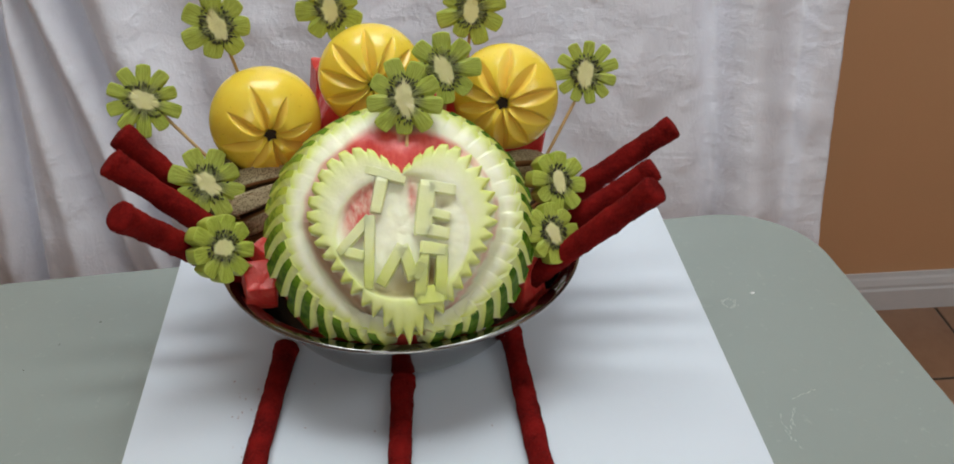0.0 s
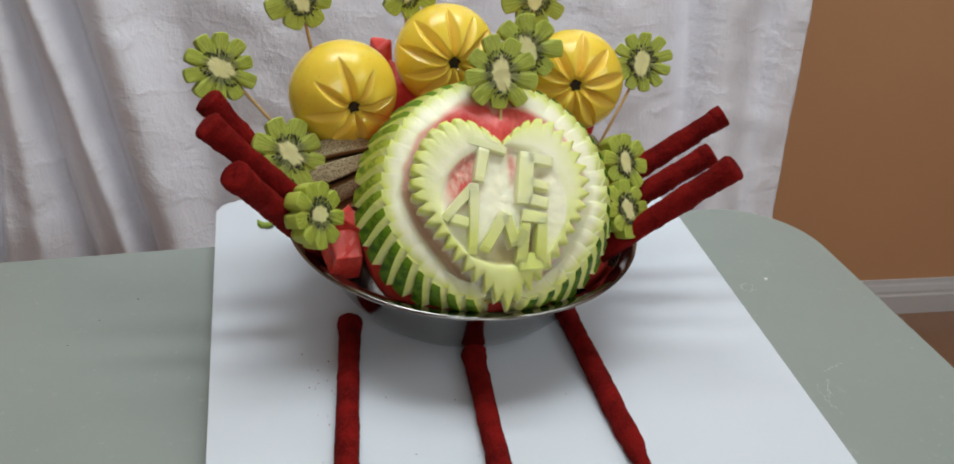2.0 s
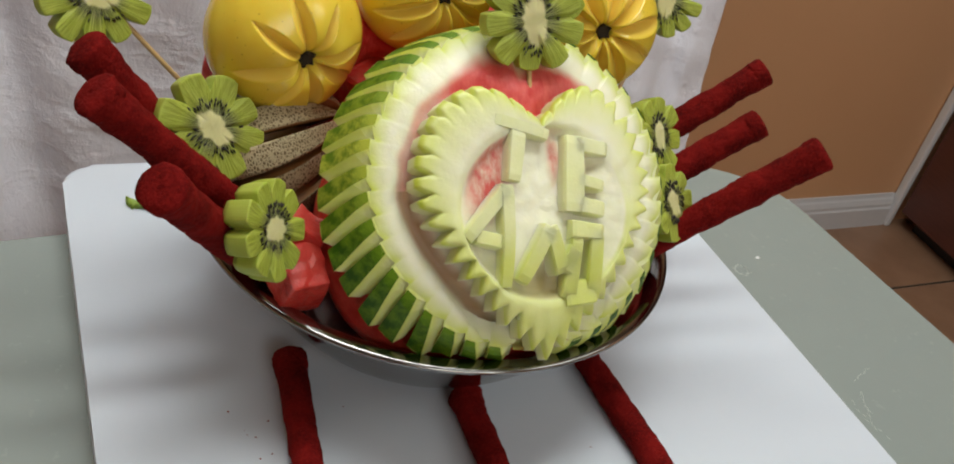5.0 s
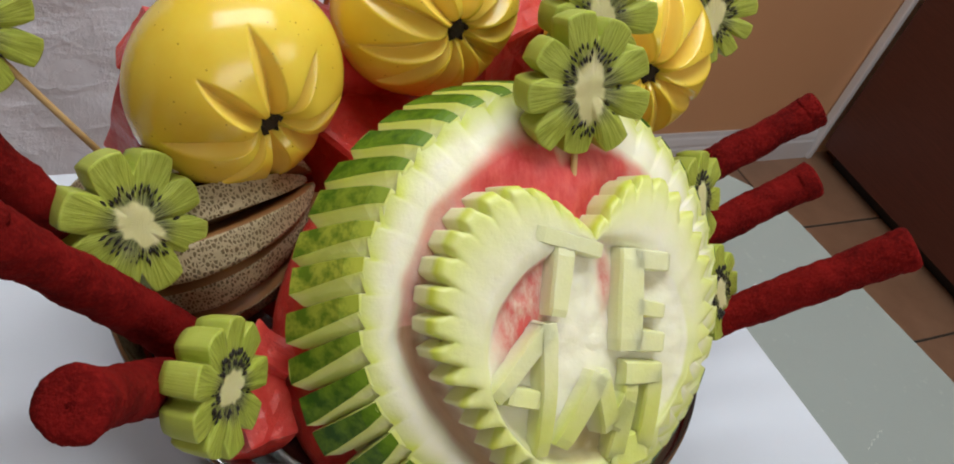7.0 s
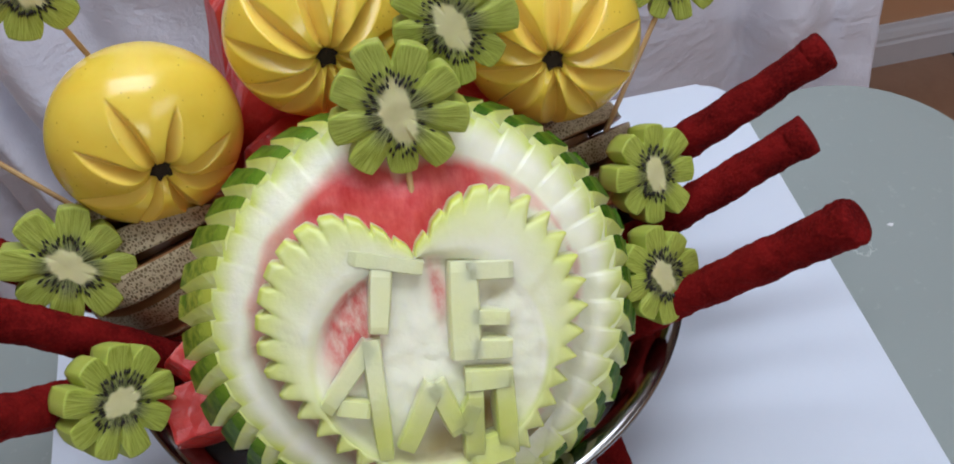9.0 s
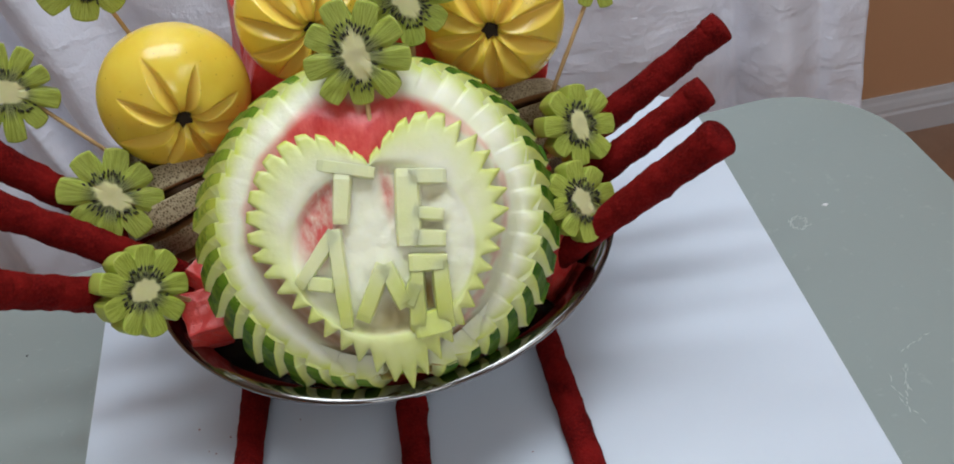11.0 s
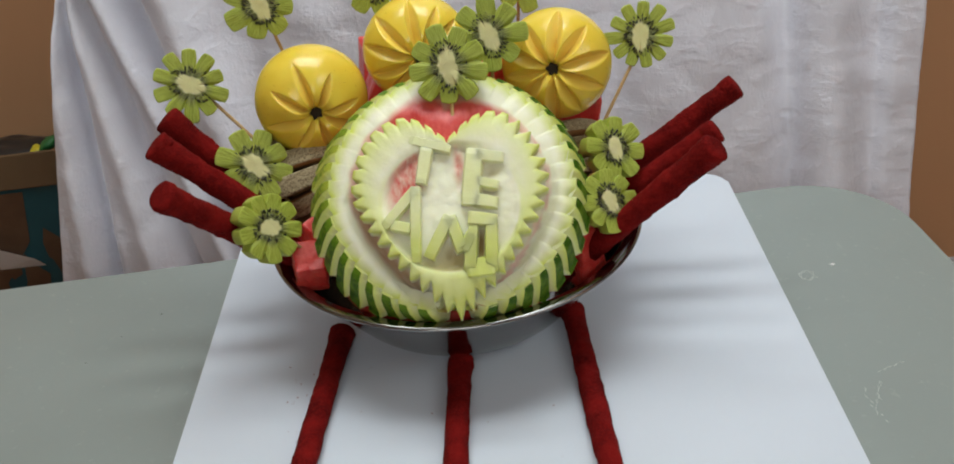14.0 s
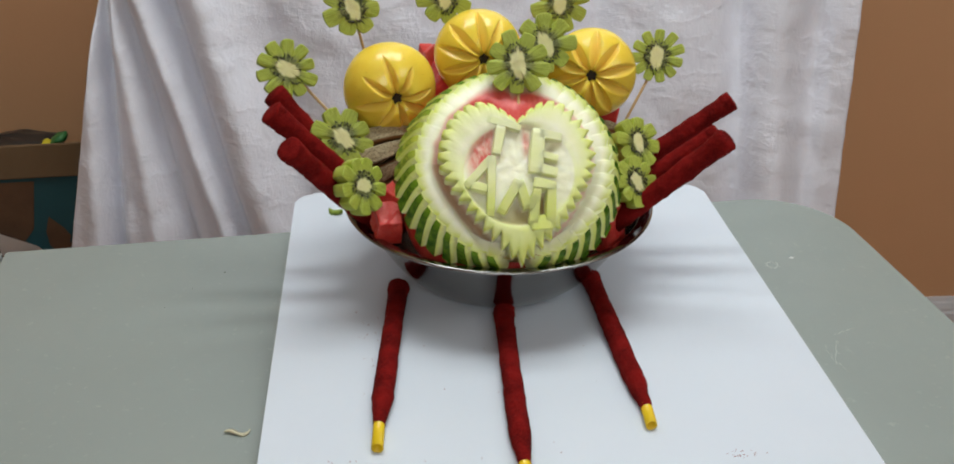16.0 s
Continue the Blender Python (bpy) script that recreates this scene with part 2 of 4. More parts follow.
M_PAPER = plain("white_paper", (0.72, 0.72, 0.72), (0.8, 0.8, 0.8), 40, 0.7)
M_SCUFF = plain("pale_worn_plastic", (0.42, 0.45, 0.43), (0.5, 0.53, 0.51), 200, 0.6)
M_BLACK = plain("black_plastic_bag", (0.012, 0.012, 0.012), (0.03, 0.03, 0.03), 30, 0.35)
M_LABEL = plain("yellow_wrapper_film", (0.62, 0.52, 0.02), (0.7, 0.6, 0.04), 40, 0.4)
M_GREEN = plain("green_wrapper_film", (0.02, 0.14, 0.04), (0.04, 0.2, 0.06), 40, 0.35)
M_METAL = plain("grey_painted_steel_tube", (0.25, 0.25, 0.26), (0.32, 0.32, 0.33), 60, 0.4)
M_PEEL = plain("green_kiwi_peel", (0.22, 0.33, 0.03), (0.30, 0.42, 0.06), 200, 0.4)
M_CRUMB = plain("red_chili_crumb", (0.2, 0.02, 0.02), (0.3, 0.04, 0.03), 300, 0.8)
M_SHRED = plain("pale_dry_shred", (0.55, 0.5, 0.33), (0.7, 0.66, 0.48), 200, 0.6)

# ---- building helpers ----


def mesh(name, verts, faces, mats, smooth=True, index=None, attrs=None):
    me = bpy.data.meshes.new(name)
    me.from_pydata([tuple(map(float, v)) for v in verts], [], faces)
    for m in mats if isinstance(mats, (list, tuple)) else [mats]:
        me.materials.append(m)
    me.polygons.foreach_set("use_smooth", [smooth] * len(me.polygons))
    if index is not None:
        me.polygons.foreach_set("material_index", index)
    for key, values in (attrs or {}).items():
        vector = np.ndim(values) == 2
        a = me.attributes.new(key, "FLOAT_VECTOR" if vector else "FLOAT", "POINT")
        a.data.foreach_set("vector" if vector else "value", np.asarray(values, dtype=np.float32).ravel())
    me.update()
    return me


def part(name, data, parent, label="", m=None, kind=""):
    """Links mesh data as one object under a thing or part, placed in the parent's own axes."""
    ob = new(name, data)
    ob.parent = parent
    if m is not None:
        ob.matrix_basis = m
    return tagged(ob, label, kind=kind)


def from_bm(name, bm, mat, smooth=False):
    me = bpy.data.meshes.new(name)
    bmesh.ops.recalc_face_normals(bm, faces=bm.faces)
    bm.to_mesh(me)
    bm.free()
    for x in mat if isinstance(mat, (list, tuple)) else [mat]:
        me.materials.append(x)
    me.polygons.foreach_set("use_smooth", [smooth] * len(me.polygons))
    return me


def box_mesh(name, lo, hi, mat, bevel=0.0, segments=2):
    bm = bmesh.new()
    bmesh.ops.create_cube(bm, size=1)
    for v in bm.verts:
        v.co = Vector([lo[i] + (v.co[i] + 0.5) * (hi[i] - lo[i]) for i in range(3)])
    if bevel:
        bmesh.ops.bevel(bm, geom=bm.edges[:], offset=bevel, segments=segments, affect="EDGES", profile=0.5)
    return from_bm(name, bm, mat)


def slab_mesh(name, outline, z0, z1, mat, bevel=0.003, segments=3):
    """A plate with the given outline (counter-clockwise) and rounded top and bottom edges."""
    bm = bmesh.new()
    low = [bm.verts.new((x, y, z0)) for x, y in outline]
    high = [bm.verts.new((x, y, z1)) for x, y in outline]
    n = len(outline)
    bm.faces.new(low[::-1])
    bm.faces.new(high)
    for i in range(n):
        bm.faces.new((low[i], low[(i + 1) % n], high[(i + 1) % n], high[i]))
    if bevel:
        rim = [e for e in bm.edges if abs(e.verts[0].co.z - e.verts[1].co.z) < 1e-6]
        bmesh.ops.bevel(bm, geom=rim, offset=bevel, segments=segments, affect="EDGES", profile=0.5)
    return from_bm(name, bm, mat)


def rounded(x0, y0, x1, y1, radii, steps=10):
    """A rectangle's outline with rounded corners, from the lower left counter-clockwise."""
    out = []
    for (cx, cy, a), r in zip(((x0, y0, 180), (x1, y0, 270), (x1, y1, 0), (x0, y1, 90)), radii):
        mx, my = cx + (r if cx == x0 else -r), cy + (r if cy == y0 else -r)
        for k in range(steps + 1):
            b = radians(a + 90 * k / steps)
            out.append((mx + r * math.cos(b), my + r * math.sin(b)))
    return out


def grid_faces(rows, cols, wrap):
    span = cols if wrap else cols - 1
    return [(i * cols + j, i * cols + (j + 1) % cols, (i + 1) * cols + (j + 1) % cols, (i + 1) * cols + j) for i in range(rows - 1) for j in range(span)]


def lathe(name, profile, mat, n=96):
    verts = [(r * math.cos(2 * math.pi * j / n), r * math.sin(2 * math.pi * j / n), z) for r, z in profile for j in range(n)]
    return mesh(name, verts, grid_faces(len(profile), n, True), mat)


def tube_mesh(name, points, radii, mat, n=12, rough=0.0, seed=0):
    """A round bar along points; rough roughens its skin by that many metres."""
    pts = [Vector(p) for p in points]
    verts = []
    side = None
    for i, p in enumerate(pts):
        d = (pts[min(i + 1, len(pts) - 1)] - pts[max(i - 1, 0)]).normalized()
        if side is None:
            side = d.orthogonal().normalized()
        side = (side - d * side.dot(d)).normalized()
        up = d.cross(side)
        for j in range(n):
            a = 2 * math.pi * j / n
            way = side * math.cos(a) + up * math.sin(a)
            q = p + way * radii[i]
            if rough:
                q += way * rough * (noise.noise(q * 90 + Vector((seed, 0, 0))) + 0.7 * noise.noise(q * 260 + Vector((0, seed, 0))) + 0.35 * noise.noise(q * 560 + Vector((seed, 0, 3))))
            verts.append(q)
    faces = grid_faces(len(pts), n, True)
    faces += [tuple(range(n))[::-1], tuple(range((len(pts) - 1) * n, len(pts) * n))]
    return mesh(name, verts, faces, mat)


def facing(place, normal, roll=0.0):
    """A pose at place whose own z axis points along normal, turned about it by roll degrees; its y axis points upwards."""
    z = Vector(normal).normalized()
    x = Vector((0, 0, 1)).cross(z).normalized()
    y = z.cross(x)
    return Matrix.Translation(place) @ Matrix((x, y, z)).transposed().to_4x4() @ pose(0, 0, 0, 0, 0, roll)


# ---- the room ----
WALL_Y = 1.572


def wall(name, lo, hi, label):
    tagged(new(name, box_mesh(name, lo, hi, M_WALL)), label, "wall", kind="structure")


wall("wall_north", (-2.6, WALL_Y + 0.012, 0), (2.5, WALL_Y + 0.13, 2.4), "tan painted wall behind the hanging sheet")
wall("wall_south", (-2.6, -2.32, 0), (2.5, -2.2, 2.4), "plain tan painted wall")
wall("wall_west", (-2.72, -2.32, 0), (-2.6, WALL_Y + 0.13, 2.4), "plain tan painted wall")
wall("wall_east", (2.5, -2.32, 0), (2.62, WALL_Y + 0.13, 2.4), "plain tan painted wall")
tagged(new("ceiling", box_mesh("ceiling", (-2.72, -2.32, 2.4), (2.62, WALL_Y + 0.13, 2.5), M_CEIL)), "plain white painted ceiling", "ceiling", kind="structure")

floor = tagged(new("floor", box_mesh("floor", (-2.72, -2.32, -0.06), (2.62, WALL_Y + 0.13, -0.004), M_GROUT)), "brown ceramic tiled floor with dark grout", "floor", kind="structure")


def baseboard(x0, x1):
    """A moulded white skirting board along the back wall."""
    profile = [(0.0, 0.0), (0.016, 0.0), (0.016, 0.050), (0.013, 0.055), (0.013, 0.062), (0.009, 0.074), (0.006, 0.079), (0.004, 0.088), (0.0, 0.088)]
    verts = [(x, WALL_Y + 0.011 - d, z) for x in (x0, x1) for d, z in profile]
    n = len(profile)
    faces = [(i, i + n, (i + 1) % n + n, (i + 1) % n) for i in range(n)] + [tuple(range(n)), tuple(range(n, 2 * n))[::-1]]
    return tagged(new("baseboard", mesh("baseboard", verts, faces, M_WHITE, False)), "white moulded baseboard along the tan wall", "baseboard", kind="structure")


baseboard(-2.6, 1.682)
tagged(new("trim", box_mesh("trim", (1.684, WALL_Y - 0.012, 0), (1.701, WALL_Y + 0.01, 2.1), M_WHITE, 0.004)), "white painted upright casing on the wall", "trim", kind="structure")


def cabinet():
    top = tagged(new("cabinet"), "tall dark stained wooden cabinet on a recessed plinth", "cabinet")
    top.matrix_basis = pose(1.704, 1.556, 0, 0, 0, -1.5)
    part("body", box_mesh("body", (0.022, -1.2, 0.045), (0.5, 0, 1.85), M_WOOD, 0.004), top)
    part("door", box_mesh("door", (0, -0.598, 0.048), (0.020, -0.002, 1.84), M_WOOD, 0.003), top)
    part("door", box_mesh("door", (0, -1.198, 0.048), (0.020, -0.602, 1.84), M_WOOD, 0.003), top)
    part("plinth", box_mesh("plinth", (0.05, -1.18, 0), (0.48, -0.02, 0.044), M_BLACK), top)


cabinet()


def hanging_sheet():
    """The sheet that hangs behind the table, wider at its foot, in soft upright folds."""
    cols, rows = 340, 220
    folds = [(-0.500, -0.080, 0.020, 0.012), (-0.476, -0.063, 0.014, -0.024), (-0.452, 0.060, 0.018, 0.016), (-0.432, 0.170, 0.016, -0.018), (-0.401, 0.255, 0.015, 0.018), (-0.366, 0.226, 0.018, -0.022), (-0.326, 0.226, 0.030, 0.022), (-0.250, 0.150, 0.040, -0.010), (-0.180, 0.100, 0.050, 0.010),
             (-0.08, 0.05, 0.06, 0.012), (0.06, -0.08, 0.05, 0.014), (0.19, 0.0, 0.05, -0.012), (0.29, 0.02, 0.045, 0.012), (0.407, 0.068, 0.030, -0.020), (0.455, 0.05, 0.030, 0.012), (0.520, 0.0, 0.026, -0.010)]
    verts = []
    for i in range(rows):
        z = 0.02 + 2.05 * i / (rows - 1)
        left, right = -0.584 + 0.243 * (min(z, 1.25) - 0.452), 0.572 - 0.030 * (z - 0.678)
        for j in range(cols):
            x = left + (right - left) * j / (cols - 1)
            y = 1.125 + 0.12 * (min(z, 1.3) - 0.6) - 0.0125 * math.tanh((x + 0.3) / 0.07)
            for at, lean, width, depth in folds:
                d = x - at + lean * (z - 0.8)
                y -= 2.0 * depth * math.exp(-((d / (width * (0.45 if d > 0 and depth < 0 else 1.0))) ** 2)) * (0.75 + 0.25 * noise.noise(Vector((at * 9, z * 2.5, 0))))
            y += 0.016 * noise.noise(Vector((x * 4 + z * 2.2, 3, z * 2.4))) + 0.006 * noise.noise(Vector((x * 11 - z * 3, 5, z * 3))) + 0.0035 * noise.noise(Vector((x * 16 + z * 8, 7, z * 15))) + 0.0020 * noise.noise(Vector((x * 30 + z * 18, 9, z * 55)))
            verts.append((x, y, z))
    ob = tagged(new("hanging_sheet", mesh("hanging_sheet", verts, grid_faces(rows, cols, False), M_CLOTH)), "white crumpled cloth sheet hanging in folds behind the table", "curtain")
    thick = ob.modifiers.new("thickness", "SOLIDIFY")
    thick.thickness = 0.002
    return ob


hanging_sheet()


def cardboard_box():
    top = tagged(new("cardboard_box"), "open teal and brown printed cardboard box on the floor", "box")
    top.matrix_basis = pose(-0.545, 1.225, 0, 0, 0, 4)
    part("side_panel", box_mesh("side_panel", (-0.50, 0, 0), (0, 0.006, 0.612), M_TEAL, 0.002), top, "teal printed cardboard side")
    part("side_panel", box_mesh("side_panel", (-0.50, 0.29, 0), (0, 0.296, 0.47), M_TEAL, 0.002), top)
    part("end_panel", box_mesh("end_panel", (-0.006, 0.0065, 0), (0, 0.2895, 0.612), M_TEAL, 0.002), top)
    part("end_panel", box_mesh("end_panel", (-0.50, 0.0065, 0), (-0.494, 0.2895, 0.612), M_TEAL, 0.002), top)
    part("bottom", box_mesh("bottom", (-0.49, 0.007, 0), (-0.007, 0.289, 0.006), M_CARD), top)
    part("rim_band", box_mesh("rim_band", (-0.502, -0.005, 0.606), (0.003, -0.0003, 0.660), M_CARD, 0.002), top, "plain brown cardboard band")
    wedge = [(-0.21, 0.600), (-0.235, 0.60), (-0.175, 0.47), (-0.155, 0.45), (-0.10, 0.52), (-0.085, 0.600)]
    patch = bmesh.new()
    patch.faces.new([patch.verts.new((x, -0.0015, z)) for x, z in wedge])
    part("print_patch", from_bm("print_patch", patch, M_PRINT), top, "rust brown printed patch")
    for k in range(7):
        x, z = -0.06 - 0.02 * k + 0.012 * math.sin(k * 2.3), 0.47 + 0.035 * math.sin(k * 1.7)
        bm = bmesh.new()
        bm.faces.new([bm.verts.new((x + (0.018 + 0.006 * math.sin(k + q)) * math.cos(q * 0.9), -0.0012 - 0.0001 * k, z + (0.028 + 0.012 * math.sin(3 * q + k)) * math.sin(q * 0.9))) for q in range(7)])
        part("print_patch", from_bm("print_patch", bm, M_PRINT), top, "rust brown printed patch")
    sheet = bmesh.new()
    sheet.faces.new([sheet.verts.new(v) for v in ((0.0, 0, 0.0), (0.068, -0.004, 0.002), (0.058, -0.012, 0.02), (0.005, -0.015, 0.048))])
    part("paper_scrap", from_bm("paper_scrap", sheet, M_PAPER), top, "torn white paper scrap", pose(-0.155, -0.003, 0.478))
    return top


cardboard_box()


def bag_in_box():
    rows, cols = 14, 40
    verts = []
    for i in range(rows):
        a = math.pi * i / (rows - 1)
        for j in range(cols):
            b = 2 * math.pi * j / cols
            r = 1 + 0.14 * noise.noise(Vector((math.cos(b) * 2, math.sin(b) * 2, a * 2)))
            verts.append((0.08 * r * math.sin(a) * math.cos(b), 0.05 * r * math.sin(a) * math.sin(b), 0.026 * r * math.cos(a)))
    ob = tagged(new("plastic_bag", mesh("plastic_bag", verts, grid_faces(rows, cols, True), M_BLACK)), "crumpled black plastic bag in the cardboard box", "bag")
    ob.matrix_basis = pose(-0.692, 1.30, 0.614, 0, -8, 0)
    wrap = tagged(new("snack_wrapper", mesh("snack_wrapper", [(v[0] * 0.2, v[1] * 0.3, v[2] * 0.4) for v in verts], grid_faces(rows, cols, True), M_LABEL)), "small yellow and green wrapper in the cardboard box", "wrapper")
    wrap.matrix_basis = pose(-0.628, 1.29, 0.625, 0, -15, 0)
    part("wrapper_end", mesh("wrapper_end", [(v[0] * 0.2, v[1] * 0.3, v[2] * 0.32) for v in verts], grid_faces(rows, cols, True), M_GREEN), wrap, "green printed end", pose(0.022, 0.004, 0.004, 0, -20, 0))


bag_in_box()

# ---- table and board ----
TABLE_Z, BOARD_Z = 0.74, 0.7612


def folding_table():
    top = tagged(new("folding_table"), "grey-green plastic folding table with rounded corners", "table")
    top.matrix_basis = pose(0.3960, 0.8325, 0, 0, 0, 5.0)
    part("tabletop", slab_mesh("tabletop", rounded(-0.8965, -0.76, 0, 0, (0.004, 0.09, 0.09, 0.004), 14), TABLE_Z - 0.045, TABLE_Z, M_TABLE, 0.008, 4), top)
    part("tabletop", slab_mesh("tabletop", rounded(-1.83, -0.76, -0.8995, 0, (0.09, 0.004, 0.004, 0.09), 14), TABLE_Z - 0.045, TABLE_Z, M_TABLE, 0.008, 4), top)
    for x in (-0.25, -1.58):
        for y in (-0.1, -0.66):
            part("leg", tube_mesh("leg", [(x, y, 0), (x, y, 0.35), (x, y, TABLE_Z - 0.045)], [0.0125] * 3, M_METAL, 16), top)
        part("crossbar", tube_mesh("crossbar", [(x, -0.65, 0.2), (x, -0.38, 0.2), (x, -0.11, 0.2)], [0.01] * 3, M_METAL, 14), top)


folding_table()
tagged(new("cutting_board", slab_mesh("cutting_board", rounded(-0.2065, 0.219, 0.2505, 0.829, (0.02,) * 4, 8), TABLE_Z, BOARD_Z, M_BOARD, 0.004, 4)), "white plastic cutting board lying on the folding table", "cutting board")

# ---- bowl ----
BOWL = Vector((-0.003, 0.6606, BOARD_Z))
RIM_R, RIM_H = 0.1434, 0.0785


def bowl_radius(v):
    """The bowl's outer radius at the share v of its wall's height."""
    return 0.0750 + 0.0590 * (0.22 * (1 - (1 - v) ** 6) + 0.78 * v**1.08)


def inside_bowl(p, gap=0.004):
    """The place p of the world, drawn in where it would reach through the bowl's wall."""
    v = (p.z - BOWL.z) / 0.0745
    if v >= 1.0:
        return p
    d = Vector((p.x - BOWL.x, p.y - BOWL.y))
    most = bowl_radius(max(0.0, v)) - gap
    if d.length > most:
        d *= most / d.length
    return Vector((BOWL.x + d.x, BOWL.y + d.y, max(p.z, BOWL.z + 0.003)))


def steel_bowl():
    outer = [(bowl_radius(k / 24), 0.0745 * (k / 24) ** 1.06) for k in range(25)]
    inner = [(r - 0.0012, z + 0.0014) for r, z in outer]
    ring = [(0.0001, 0.0005)] + [(0.070, 0.0)] + outer + [(RIM_R - 0.004, 0.0755), (RIM_R - 0.0008, 0.0752), (RIM_R + 0.0004, 0.0762), (RIM_R + 0.0002, 0.0776), (RIM_R - 0.0012, 0.0785), (0.138, 0.0783), (0.1345, 0.0772)] + inner[::-1] + [(0.068, 0.0015), (0.0001, 0.0015)]
    ob = tagged(new("bowl", lathe("bowl", ring, M_STEEL, 160)), "wide shallow stainless steel bowl standing on the board", "bowl")
    ob.matrix_basis = Matrix.Translation(BOWL)


steel_bowl()

# ---- carved watermelon ----
FACE = pose(-0.002, 0.579, 0.909, -44, 0, 0) @ pose(0, 0, 0, 90, 0, 0)  # x to the right, y up the face, z out of it


def smooth_step(a, b, x):
    t = min(1.0, max(0.0, (x - a) / (b - a)))
    return t * t * (3 - 2 * t)


def heart_outline(n):
    """The heart's plain outline, evenly spaced, clockwise from the dip."""
    right = []
    for k in range(500):
        x = 0.0635 * k / 500
        right.append((x, 0.030 + 0.018 * math.sin(math.pi / 2 * x / 0.0285) if x < 0.0285 else 0.048 * math.sqrt(max(0.0, 1 - ((x - 0.0285) / 0.035) ** 2))))
    for k in range(501):
        v = k / 500
        right.append((0.0635 * (1 - v**1.4) ** 0.85, -0.083 * v))
    raw = [(0.002 + 1.03 * x, 1.03 * y - 0.0035) for x, y in right] + [(0.002 - 1.03 * x, 1.03 * y - 0.0035) for x, y in right[-2:0:-1]]
    raw = np.array(raw + raw[:1])
    run = np.concatenate([[0], np.cumsum(np.hypot(*np.diff(raw, axis=0).T))])
    at = np.linspace(0, run[-1], n, endpoint=False)
    return np.stack([np.interp(at, run, raw[:, 0]), np.interp(at, run, raw[:, 1])], axis=1)


HEART_TEETH = 41
HEART = heart_outline(HEART_TEETH * 16)
RIM_TEETH = 40
HEART_MID = np.array((0.0025, -0.012))
RX, RY = 0.0865, 0.0835


def dome(x, y):
    """Height of the heart's top surface."""
    return 0.0285 - 0.0075 * ((x / 0.06) ** 2) - 0.0200 * max(0.0, -(y + 0.02) / 0.066) ** 1.6 - 0.004 * max(0.0, y / 0.05) ** 2


def foot(b):
    """1 where the ring dips into the bowl, 0 elsewhere."""
    return math.exp(-(((math.degrees(b) % 360 - 264) / 34) ** 4))


def rim(b):
    """How far the ring reaches in the direction b, as a share of its full size; the melon bulges on its western side."""
    low = (math.degrees(b) % 360 - 270) / 15
    return (1 - 0.050 * (0.5 - 0.5 * math.cos(b)) ** 1.3) * (1 - 0.018 * math.exp(-(low**4))) * (1 + 0.035 * foot(b))


def flare(b):
    """How much wider the melon gets behind the ring."""
    c = math.cos(b)
    return (1 - 0.6 * foot(b)) * (0.0035 + (0.0035 * c if c > 0 else 0.0085 * (-c) ** 1.5) + 0.0055 * max(0.0, -math.sin(b)) ** 0.7)


def ring_height(x, y):
    rho = math.hypot(x / RX, y / RY)
    return 0.0175 * (1 - rho * rho) - 0.0005


def saw_cut(u, k):
    """How deep the rim is cut, 0 to 1, at the share u of the tooth k."""
    skin = 0.40 + 0.05 * math.sin(k * 3.7)
    return max(0.0, (u - skin) / (1 - skin))


